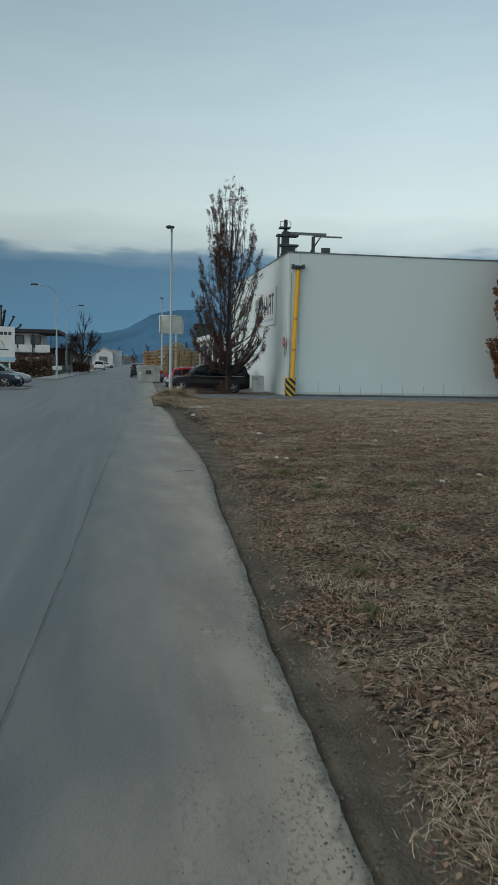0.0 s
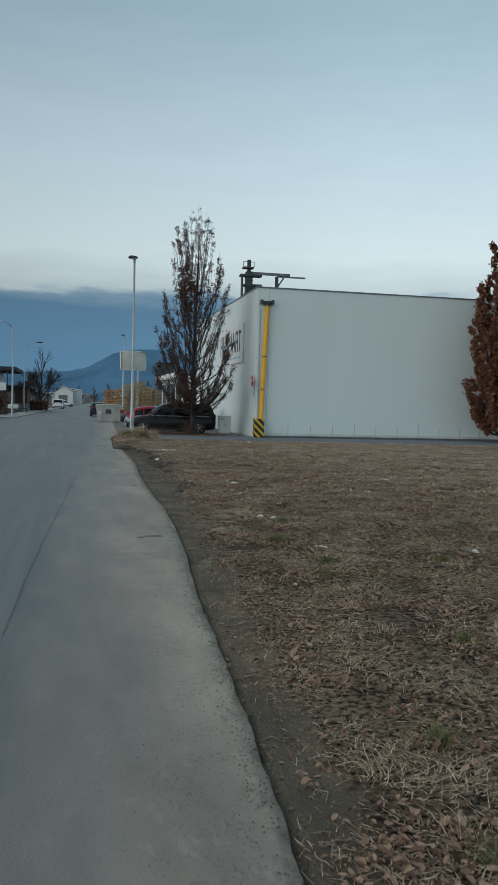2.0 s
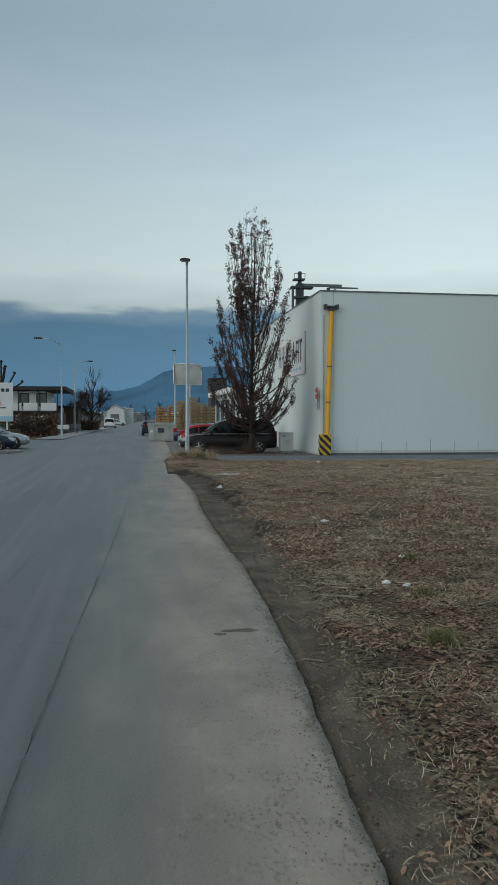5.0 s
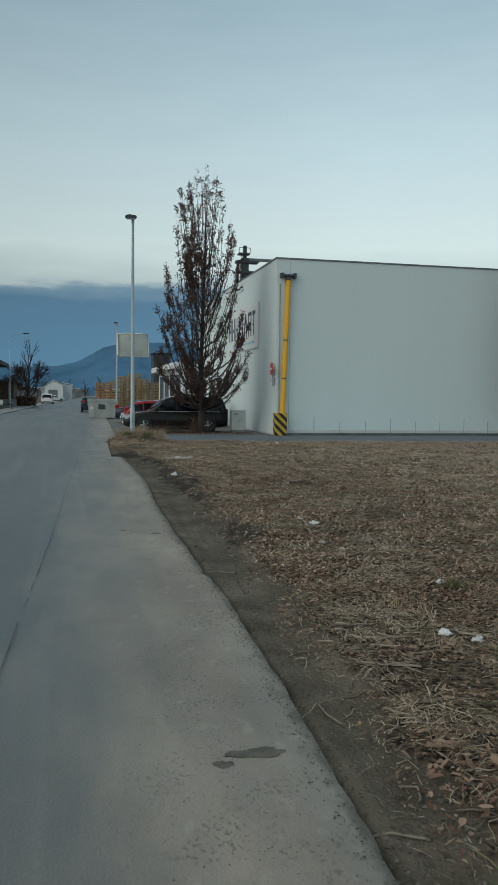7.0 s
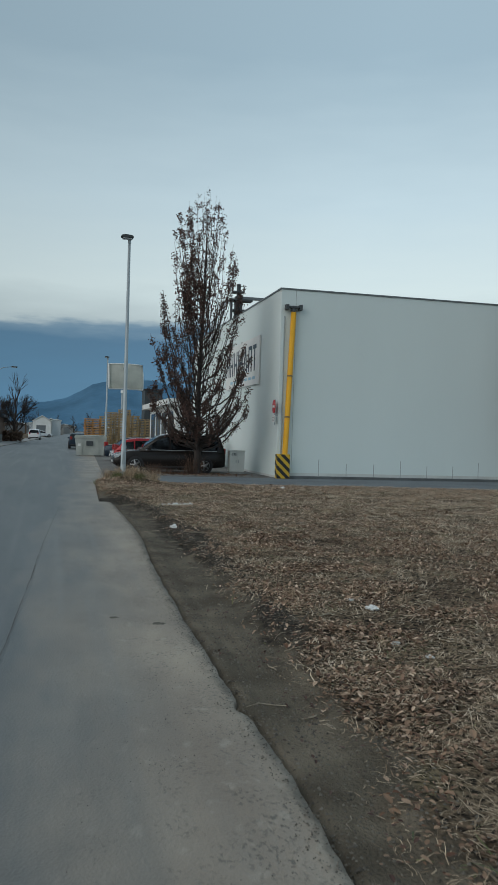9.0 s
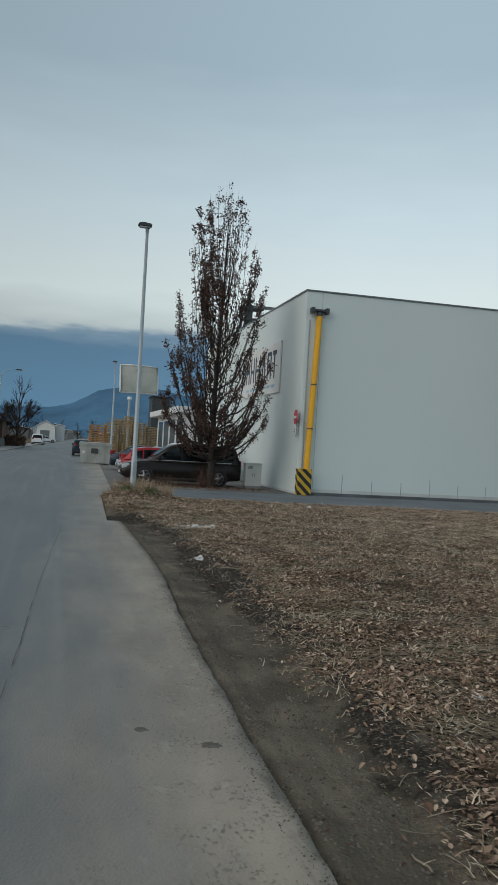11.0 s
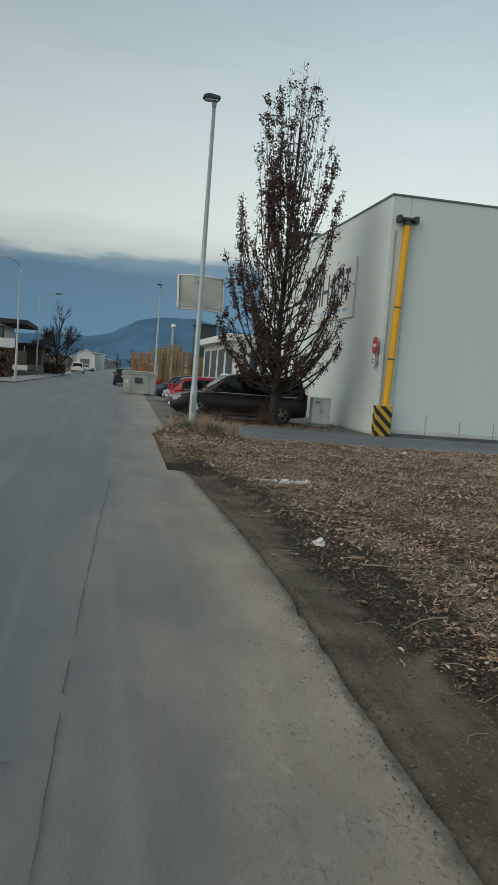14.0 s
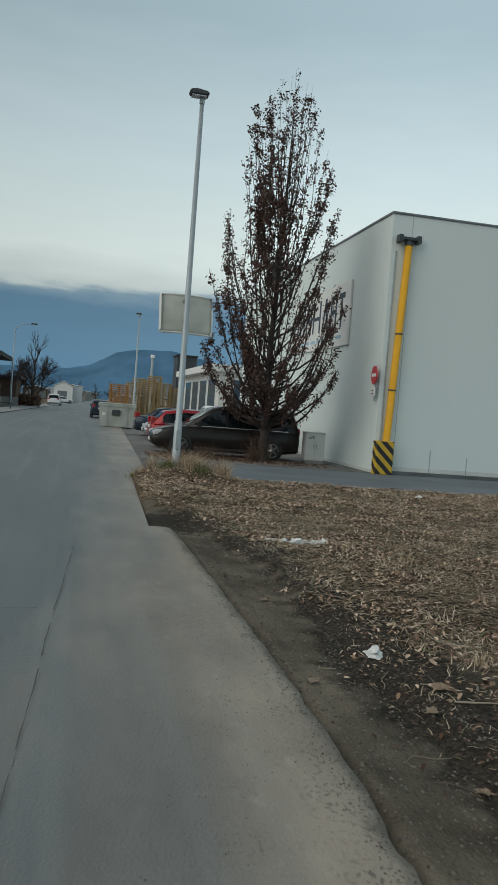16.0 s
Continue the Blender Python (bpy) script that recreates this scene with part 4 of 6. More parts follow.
bare_tree("bare_tree", "dark bare bushy tree at the roadside", -4.5, 120, 0, 8.6, 0.62, 3, 5)
bare_tree("bare_tree", "dark bare bushy tree at the roadside", -6.6, 124, 0, 6.2, 0.7, 4, 5)


def pollard():
    rng = random.Random(8)
    t = thing("pollarded_tree", "pollarded bare tree with knobbly branch ends", "tree", -9.6, 70, 0)
    bm = bmesh.new()
    tube(bm, [(0, 0, -0.1), (0, 0, 2.4), (0.05, 0, 4.6)], [0.24, 0.19, 0.15], 8)
    part("trunk", bm, "bark", t)
    for a, e, ln in ((0.2, 0.15, 1.7), (2.9, 0.5, 1.5), (1.2, 1.1, 1.9), (2.2, 0.9, 1.6), (0.5, 0.75, 1.7), (3.6, 0.2, 1.6), (5.0, 0.6, 1.4), (1.6, 1.4, 2.1)):
        bm = bmesh.new()
        p0 = Vector((0, 0, rng.uniform(3.9, 4.6)))
        d = Vector((math.cos(a) * math.cos(e), math.sin(a) * 0.5 * math.cos(e), math.sin(e)))
        p1 = p0 + d * ln * 0.6
        p2 = p1 + (d + Vector((0, 0, 0.5))).normalized() * ln * 0.45
        tube(bm, [p0, p1, p2, p2 + Vector((0, 0, 0.12)), p2 + Vector((0, 0, 0.22))], [0.1, 0.075, 0.07, 0.15, 0.06], 7)
        part("limb", bm, "bark", t, "knobbly pollarded limb")


pollard()


# ---- cars ----
def loft(bm, stations):
    """stations: closed rings of equal length."""
    rings = [[bm.verts.new(p) for p in r] for r in stations]
    n = len(rings[0])
    for a, b in zip(rings, rings[1:]):
        for k in range(n):
            f = bm.faces.new((a[k], a[(k + 1) % n], b[(k + 1) % n], b[k]))
            f.smooth = True
    bm.faces.new(rings[0][::-1])
    bm.faces.new(rings[-1])
    return bm


WHEEL = {}


def wheel_meshes():
    bm = bmesh.new()
    prof = [(0.21, -0.10), (0.30, -0.11), (0.325, -0.07), (0.33, 0), (0.325, 0.07), (0.30, 0.11), (0.21, 0.10)]
    n = 24
    rings = [[bm.verts.new((r * math.cos(k * math.tau / n), w, r * math.sin(k * math.tau / n))) for r, w in prof] for k in range(n)]
    for k in range(n):
        a, b = rings[k], rings[(k + 1) % n]
        for i in range(len(prof) - 1):
            bm.faces.new((a[i], a[i + 1], b[i + 1], b[i])).smooth = True
    WHEEL["tyre"] = mesh_of("tyre", bm, "tyre")
    bm = bmesh.new()
    tube(bm, [(0, -0.04, 0), (0, 0.04, 0)], 0.235, 24)
    for k in range(5):
        a = k * math.tau / 5
        for y in (-0.095, 0.095):
            c, s = math.cos(a), math.sin(a)
            tube(bm, [(0.03 * c, y, 0.03 * s), (0.225 * c, y * 0.98, 0.225 * s)], [0.05, 0.036], 6)
    for y in (-0.09, 0.09):
        tube(bm, [(0, y * 0.8, 0), (0, y * 1.08, 0)], 0.06, 12)
        ring = [(0.228 * math.cos(k * math.tau / 24), y, 0.228 * math.sin(k * math.tau / 24)) for k in range(25)]
        tube(bm, ring, 0.016, 5, False)
    WHEEL["rim"] = mesh_of("rim", bm, "rim")


wheel_meshes()


def car(label, paint, x, y, z, rz, kind="van"):
    """Nose towards local +x; wheels at both sides."""
    L, Wd, H, belt, nose, axle_f, axle_r = {"van": (5.05, 1.88, 1.72, 0.98, 0.80, 0.95, 0.98), "hatch": (4.1, 1.76, 1.48, 0.92, 0.72, 0.82, 0.72), "saloon": (4.5, 1.8, 1.45, 0.90, 0.72, 0.88, 0.95)}[kind]
    c = thing("parked_car", label, "car", x, y, z, rz, "parked cars")
    hw, hl = Wd / 2, L / 2
    # lower body: rings across the car, from tail to nose
    prof = {"van": [(-hl, 0.42, 0.90, 0.86), (-hl + 0.08, 0.28, 1.0, 0.95), (-hl + 0.6, 0.22, belt + 0.04, 1.0), (0, 0.2, belt, 1.0), (hl - 1.25, 0.2, belt, 1.0), (hl - 0.7, 0.2, 0.93, 0.98), (hl - 0.2, 0.22, nose, 0.88), (hl - 0.03, 0.32, 0.66, 0.76), (hl, 0.4, 0.58, 0.7)],
            "hatch": [(-hl, 0.42, 0.86, 0.84), (-hl + 0.08, 0.28, 0.95, 0.94), (-hl + 0.5, 0.22, belt + 0.03, 1.0), (0, 0.2, belt, 1.0), (hl - 1.1, 0.2, belt - 0.01, 1.0), (hl - 0.6, 0.2, 0.84, 0.97), (hl - 0.18, 0.22, nose, 0.87), (hl - 0.03, 0.3, 0.6, 0.76), (hl, 0.38, 0.54, 0.7)],
            "saloon": [(-hl, 0.42, 0.86, 0.84), (-hl + 0.08, 0.28, 0.95, 0.92), (-hl + 0.6, 0.22, belt + 0.06, 1.0), (0, 0.2, belt, 1.0), (hl - 1.3, 0.2, belt, 1.0), (hl - 0.7, 0.2, 0.84, 0.97), (hl - 0.18, 0.22, nose, 0.87), (hl - 0.03, 0.3, 0.6, 0.76), (hl, 0.38, 0.54, 0.7)]}[kind]
    bm = bmesh.new()
    st = []
    for px, zb, zt, kw in prof:
        w = hw * kw
        half = [(w * 0.86, zb), (w * 0.98, zb + 0.12), (w, (zb + zt) * 0.5), (w * 0.985, zt - 0.12), (w * 0.93, zt - 0.02), (w * 0.6, zt + 0.015)]
        st.append([(px, a, b) for a, b in half] + [(px, -a, b) for a, b in reversed(half)])
    loft(bm, st)
    bmesh.ops.recalc_face_normals(bm, faces=bm.faces)
    body = part("body", bm, paint, c, "glossy painted body")
    # greenhouse
    gh_ = {"van": [(-hl + 0.06, 1.0, 0.02), (-hl + 0.26, H - 0.08, 0.0), (-hl + 1.0, H, 0), (0.1, H, 0), (hl - 2.0, H - 0.1, 0), (hl - 1.15, belt + 0.03, 0)],
           "hatch": [(-hl + 0.1, 0.95, 0.02), (-hl + 0.5, H - 0.1, 0), (-hl + 1.1, H, 0), (0.0, H, 0), (hl - 1.85, H - 0.1, 0), (hl - 1.1, belt + 0.02, 0)],
           "saloon": [(-hl + 0.5, 0.95, 0.02), (-hl + 1.1, H - 0.08, 0), (-hl + 1.6, H, 0), (0.0, H, 0), (hl - 2.0, H - 0.1, 0), (hl - 1.25, belt + 0.02, 0)]}[kind]
    bm = bmesh.new()
    st = []
    for px, zt, _ in gh_:
        zb = belt - 0.06
        k = (zt - zb) / (H - zb)
        wt, wb = hw * (0.96 - 0.2 * k), hw * 0.955
        half = [(wb, zb), (wb, zb + 0.04), (wt + 0.02, zt - 0.05 * k), (wt - 0.08, zt)]
        st.append([(px, a, b) for a, b in half] + [(px, -a, b) for a, b in reversed(half)])
    loft(bm, st)
    bmesh.ops.recalc_face_normals(bm, faces=bm.faces)
    part("roof", bm, paint, c, "painted roof and pillars")
    # side glass follows the greenhouse, split by pillars
    def top_z(px):
        for (a, za, _), (b, zb2, _) in zip(gh_, gh_[1:]):
            if a <= px <= b:
                return za + (zb2 - za) * (px - a) / (b - a)
        return belt
    x_lo, x_hi = gh_[0][0] + 0.28, gh_[-1][0] - 0.18
    cuts = {"van": [x_lo, -hl + 1.35, 0.05, x_hi], "hatch": [x_lo, -hl + 0.95, -0.1, x_hi], "saloon": [x_lo, -0.2, x_hi]}[kind]
    for a, b in zip(cuts, cuts[1:]):
        a, b = a + 0.035, b - 0.035
        for s in (-1, 1):
            bm = bmesh.new()
            lo, hi = [], []
            for k in range(7):
                px = a + (b - a) * k / 6
                zb, zt = belt + 0.03, max(belt + 0.05, top_z(px) - 0.12)
                kk = (zt - belt + 0.06) / (H - belt + 0.06)
                tz = top_z(px)
                kt = (tz - belt + 0.06) / (H - belt + 0.06)
                wt_at = hw * (0.96 - 0.2 * kt) + 0.02
                f = (zt - belt) / max(0.05, tz - 0.05 * kt - belt)
                wz = hw * 0.955 * (1 - f) + wt_at * f
                lo.append((px, s * (hw * 0.955 + 0.004), zb))
                hi.append((px, s * (wz + 0.006), zt))
            vl, vh = [bm.verts.new(p) for p in lo], [bm.verts.new(p) for p in hi]
            for k in range(6):
                bm.faces.new((vl[k], vl[k + 1], vh[k + 1], vh[k]))
            bmesh.ops.solidify(bm, geom=list(bm.faces), thickness=0.006)
            part("side_window", bm, "glass", c, "dark side window")
    for s in (-1, 1):
        part("window_trim", boxes((x_lo + 0.1, x_hi - 0.05, s * (hw * 0.955 + 0.008) - 0.006, s * (hw * 0.955 + 0.008) + 0.006, belt + 0.012, belt + 0.034)), "rim", c, "bright trim under the windows")
    # windscreen and rear glass
    for (pa, pb, nm) in ((gh_[-1], gh_[-2], "windscreen"), (gh_[0], gh_[1], "rear_window")):
        bm = bmesh.new()
        (xa, za, _), (xb, zb2, _) = pa, pb
        ka, kb = 0.12, 0.88
        d = Vector((xb - xa, 0, zb2 - za))
        nrm = Vector((d.z, 0, -d.x)).normalized() * (0.012 if xa > 0 else -0.012)
        if nrm.z < 0:
            nrm = -nrm
        def at(t, yy):
            p = Vector((xa, yy, za)) + d * t + nrm
            return tuple(p)
        w0, w1 = hw * 0.84, hw * 0.70
        vs = [bm.verts.new(at(ka, -w0)), bm.verts.new(at(ka, w0)), bm.verts.new(at(kb, w1)), bm.verts.new(at(kb, -w1))]
        bm.faces.new(vs)
        bmesh.ops.solidify(bm, geom=list(bm.faces), thickness=0.006)
        part(nm, bm, "glass", c, "dark glass")
    # lights, bumpers, mirrors, handles
    for s in (-1, 1):
        bm = bmesh.new()
        prism(bm, [(hl - 0.42, nose - 0.1), (hl - 0.05, nose - 0.2), (hl - 0.03, nose - 0.06), (hl - 0.3, nose + 0.02)], "y", s * hw * 0.52, s * hw * 0.87)
        bmesh.ops.bevel(bm, geom=list(bm.edges), offset=0.02, segments=1, affect="EDGES")
        part("headlight", bm, "lens", c, "clear headlight")
        bm = boxes((-hl - 0.012, -hl + 0.22, s * hw * 0.70 - 0.12 * (s < 0) * 0 - 0.1, s * hw * 0.70 + 0.12, 0.86, 1.14), bevel=0.03)
        part("tail_light", bm, "tail", c, "red tail light")
        bm = boxes((hl - 1.62, hl - 1.45, s * (hw + 0.02) - 0.09, s * (hw + 0.02) + 0.09, belt + 0.02, belt + 0.16), bevel=0.03)
        part("wing_mirror", bm, paint, c)
        for px in (-0.75, 0.35):
            part("door_handle", boxes((px, px + 0.2, s * hw - 0.02, s * hw + 0.02, belt - 0.16, belt - 0.13), bevel=0.008), paint, c)
        part("sill", boxes((-hl + 1.35, hl - 1.35, s * hw * 0.93 - 0.03, s * hw * 0.93 + 0.03, 0.2, 0.32), bevel=0.02), "trim", c, "black sill")
    part("grille", boxes((hl - 0.08, hl + 0.012, -0.45, 0.45, 0.34, 0.5), bevel=0.015), "trim", c, "black grille")
    part("number_plate", boxes((hl + 0.012, hl + 0.024, -0.26, 0.26, 0.40, 0.51)), "plate", c, "white number plate")
    part("number_plate", boxes((-hl - 0.02, -hl - 0.005, -0.26, 0.26, 0.72, 0.83)), "plate", c, "white number plate")
    part("bumper", boxes((-hl - 0.01, -hl + 0.15, -hw * 0.78, hw * 0.78, 0.3, 0.46), bevel=0.03), "trim", c, "black bumper")
    for px in (hl - axle_f, -hl + axle_r):
        for s in (-1, 1):
            bm = bmesh.new()
            tube(bm, [(px, s * (hw - 0.16), 0.34), (px, s * (hw + 0.004), 0.34)], 0.375, 22)
            part("wheel_arch", bm, "trim", c, "black wheel arch")
            w = new("wheel")
            w.parent = c
            w.location = (px, s * (hw - 0.085), 0.335)
            for k in ("tyre", "rim"):
                o = new(k, WHEEL[k])
                o.parent = w
    return c


car("anthracite people carrier parked behind the tree", "car_dark", 5.74, 45.1, -0.05, 180, "van")
car("white people carrier parked beyond the red hatchback", "car_white", 6.65, 50.9, -0.05, 180, "van")
car("red hatchback parked with its tail to the road", "car_red", 5.5, 48.0, -0.05, 0, "hatch")
car("silver hatchback parked with its bonnet to the road", "car_silver", 5.75, 53.9, -0.05, 180, "hatch")
car("dark blue saloon parked with its tail to the road", "car_navy", 5.85, 57.5, -0.05, -2, "saloon")
car("white van parked far back in the yard", "car_white", 8.2, 60.6, -0.05, 90, "van")
car("dark hatchback parked along the road", "car_navy", 2.9, 86.0, 0.0, 88, "hatch")
car("dark car parked along the road", "car_dark", 3.4, 98.0, 0.0, 88, "saloon")
car("dark car parked along the road", "car_navy", 4.0, 111.0, 0.0, 88, "hatch")
car("red car parked along the road", "car_red", 4.4, 123.0, 0.0, 88, "saloon")
car("white van parked at the far kerb", "car_white", -2.4, 146.0, 0.0, 88, "van")
car("dark blue car parked on the forecourt", "car_navy", -7.7, 47.2, 0.0, 4, "saloon")
car("silver car parked on the forecourt", "car_silver", -7.2, 50.6, 0.0, 4, "hatch")
car("white car parked at the kerb", "car_white", -1.9, 190.0, 0.0, 20, "saloon")


# ---- yard: skip, pallets ----
def build_skip():
    s = thing("waste_skip", "worn pale grey steel waste skip at the roadside", "skip", 3.15, 66.2, -0.04, -2)
    bm = bmesh.new()
    prism(bm, [(-0.92, 0.06), (0.92, 0.06), (1.06, 1.3), (-1.06, 1.3)], "y", -1.1, 1.1)
    part("hull", bm, "skip", s, "tapered steel hull")
    part("rim", boxes((-1.10, 1.10, -1.15, -1.06, 1.24, 1.36), (-1.10, 1.10, 1.06, 1.15, 1.24, 1.36), (-1.10, -1.02, -1.06, 1.06, 1.24, 1.36), (1.02, 1.10, -1.06, 1.06, 1.24, 1.36)), "skip", s)
    part("lid", boxes((-1.06, 1.06, -1.05, 1.05, 1.36, 1.44), bevel=0.02), "skip", s, "closed grey lid")
    part("lifting_pocket", boxes((-0.28, 0.18, -1.2, -1.1, 0.72, 1.05), bevel=0.02), "steel_dark", s, "dark lifting pocket")
    part("rib", boxes((-0.62, -0.54, -1.14, -1.1, 0.1, 1.24)), "skip", s)
    part("rib", boxes((0.54, 0.62, -1.14, -1.1, 0.1, 1.24)), "skip", s)
    for k in (-0.7, 0.7):
        part("skid", boxes((k - 0.07, k + 0.07, -1.0, 1.0, 0, 0.07)), "steel_dark", s)
    part("sticker", boxes((-0.85, -0.66, -1.106, -1.102, 0.7, 0.86)), "white", s)


build_skip()


def pallet_stack(label, x, y, n, w=1.2, d=0.8, rz=0, matn="pallet"):
    p = thing("pallet_stack", label, "pallets", x, y, -0.05, rz, "pallet stacks")
    rng = random.Random(int(x * 10) + n)
    c, e = w / 2, d / 2
    for k in range(n):
        z, dx = k * 0.15, rng.uniform(-0.03, 0.03)
        bm = boxes((dx - c, dx + c, -e, e, z + 0.075, z + 0.149),
                   *[(dx + q - 0.06, dx + q + 0.06, -e + 0.16, e - 0.16, z, z + 0.075) for q in (-c + 0.12, 0, c - 0.12)])
        part("pallet", bm, matn, p)
    return p


pallet_stack("stack of orange-brown wooden pallets", 3.95, 80.5, 19, 1.5, 1.2, 0, "crate")
for k, (px, py, n) in enumerate(((5.3, 84, 21), (6.55, 84.3, 23), (7.8, 84.1, 22), (5.9, 86, 24), (7.2, 86.2, 26), (9.0, 84.4, 20))):
    pallet_stack("tall stack of pale wooden pallets", px, py, n, 1.2, 0.8, random.Random(k).uniform(-3, 3))


# ---- buildings behind the yard ----
def build_annex():
    a = thing("office_annex", "white flat-roofed annex with blue glazing", "building", 9.2, 66, -0.06)
    part("wall", boxes((0, 9, 0, 16, 0, 3.85)), "white", a, "white rendered walls")
    part("roof", boxes((-0.7, 9.2, -0.4, 16.4, 3.85, 4.3), bevel=0.02), "white", a, "flat roof with a white fascia")
    for k in range(4):
        wdw = part("window", boxes((-0.06, -0.01, 1.0 + k * 3.6, 3.9 + k * 3.6, 0.9, 3.5)), "white", a, "white window frame")
        for q in range(3):
            part("pane", boxes((-0.075, -0.062, 1.08 + k * 3.6 + q * 0.93, 1.93 + k * 3.6 + q * 0.93, 0.98, 3.42)), "pane", wdw, "blue-tinted pane")
    wdw = part("window", boxes((0.8, 3.4, -0.06, -0.01, 0.9, 3.5)), "white", a, "white window frame")
    for q in range(3):
        part("pane", boxes((0.88 + q * 0.85, 1.64 + q * 0.85, -0.075, -0.062, 0.98, 3.42)), "pane", wdw, "blue-tinted pane")
    d = thing("dark_tower", "dark grey cladded tower with a flue behind the annex", "building", 10.2, 96, -0.06)
    part("wall", boxes((0, 1.9, 0, 3, 0, 6.4)), "steel_dark", d, "dark cladding")
    part("roof", boxes((-0.1, 2.0, -0.1, 3.1, 6.4, 6.55)), "roof_dark", d)
    part("flue", rod((-2.4, 0.4, 0), (-2.4, 0.4, 6.0), 0.14, 10), "metal", d, "pale steel flue")
    part("flue_cap", rod((-2.4, 0.4, 6.0), (-2.4, 0.4, 6.3), 0.22, 10), "white", d)


build_annex()


def build_plant():
    """Tall mixing plant far behind the hall, with a boom."""
    p = thing("mixing_plant", "dark steel mixing plant with a long boom", "industrial plant", 34.8, 160, -0.3)
    part("tower", boxes((-0.7, 0.7, -0.7, 0.7, 0, 29.0), bevel=0.1), "steel_dark", p, "dark steel tower")
    part("tower_top", boxes((-0.35, 0.35, -0.35, 0.35, 29.0, 31.4), bevel=0.08), "steel_dark", p)
    part("gallery", boxes((-1.8, 2.6, -1.0, 1.0, 28.0, 28.4)), "steel_dark", p, "gallery with railing")
    part("gallery", boxes((-1.2, 2.6, -1.0, 1.0, 26.0, 26.4)), "steel_dark", p)
    part("hopper", boxes((1.0, 4.8, -1.5, 1.5, 20.0, 25.0), bevel=0.2), "steel_dark", p)
    part("boom", boxes((0.7, 8.6, -0.3, 0.3, 28.5, 29.0)), "flash", p, "long horizontal boom")
    part("boom_tip", boxes((6.0, 12.0, -0.15, 0.15, 28.2, 28.5)), "flash", p)
    part("strut", rod((7.4, 0, 28.2), (4.6, 0, 24.0), 0.15), "flash", p)
    part("mast", boxes((5.6, 6.2, -0.3, 0.3, 20, 28.3)), "steel_dark", p)
    part("silo", rod((8.6, 0, 0), (8.6, 0, 26.0), 0.95, 14), "steel_dark", p, "narrow silo")
    for k, (a, b, zz) in enumerate(((-1.4, 1.7, 22.6), (-0.9, 2.1, 24.3), (-1.3, 0.9, 29.6))):
        part("platform", boxes((a, b, -0.9, 0.9, zz, zz + 0.3)), "steel_dark", p, "grated platform")
        part("railing", boxes(*[(q - 0.05, q + 0.05, -0.9, -0.8, zz + 0.3, zz + 1.3) for q in (a, (a + b) / 2, b)], (a, b, -0.9, -0.8, zz + 1.2, zz + 1.3)), "steel_dark", p, "thin railing")
    part("cabin", boxes((-0.3, 1.9, -0.8, 0.8, 24.6, 26.0), bevel=0.1), "steel_dark", p, "dark control cabin")
    part("leg", rod((-1.6, -1, 0), (-1.6, -1, 27.8), 0.25), "steel_dark", p)


build_plant()


# ---- far side of the road ----
def build_signboard():
    s = thing("advertising_board", "white advertising board on two posts", "signboard", -8.4, 58, -0.02)
    part("panel", boxes((-1.5, 1.36, -0.04, 0.04, 1.55, 4.13), bevel=0.01), "white", s, "white printed panel")
    for k in (-1.2, 0.95):
        part("post", boxes((k - 0.05, k + 0.05, 0.041, 0.13, 0, 4.0)), "white", s, "white post")
    # a brand mark as plain shapes
    for k in range(3):
        part("print_bar", boxes((0.30 + k * 0.30, 0.52 + k * 0.30, -0.05, -0.041, 3.52, 3.74)), "steel_dark", s, "dark grey mark")
    part("print_bar", boxes((-1.3, -0.2, -0.05, -0.041, 3.5, 3.75)), "red", s, "red mark")
    bm = bmesh.new()
    pts = [(0.1 + 0.5 * math.cos(k * math.pi / 10), -0.05, 2.6 + 0.55 * math.sin(k * math.pi / 10)) for k in range(11)]
    tube(bm, pts, 0.03, 5)
    part("print_arc", bm, "orange", s, "orange arc")
    part("print_block", boxes((-0.25, 0.25, -0.05, -0.041, 2.6, 2.95)), "orange", s, "orange block")
    part("print_bar", boxes((-0.9, 0.9, -0.05, -0.041, 2.42, 2.5)), "steel_dark", s)
    part("print_band", boxes((-1.49, 1.35, -0.05, -0.041, 1.6, 1.9)), "lightblue", s, "pale blue band")


build_signboard()


def build_island():
    """Kerbed bed at the forecourt's entrance."""
    out = [(-14, 42.3), (-9, 42.4), (-6.6, 42.9), (-5.4, 43.8), (-4.9, 45.0), (-5.3, 45.9), (-6.5, 46.0), (-14, 45.9)]
    t = thing("kerbed_bed", "low kerbed bed of brown soil at the forecourt", "bed", 0, 0, -0.01, kind="structure")
    bm = bmesh.new()
    prism(bm, out, "z", -0.05, 0.07)
    part("soil_bed", bm, "timber", t, "brown soil surface")
    for (ax, ay), (bx, by) in zip(out[:-1], out[1:]):
        bm = bmesh.new()
        d = Vector((bx - ax, by - ay, 0)).normalized()
        s = Vector((-d.y, d.x, 0)) * 0.09
        prism(bm, [(ax - s.x, ay - s.y), (bx - s.x, by - s.y), (bx + s.x, by + s.y), (ax + s.x, ay + s.y)], "z", -0.05, 0.11)
        part("kerb_stone", bm, "kerb", t, "grey kerb stone")


build_island()


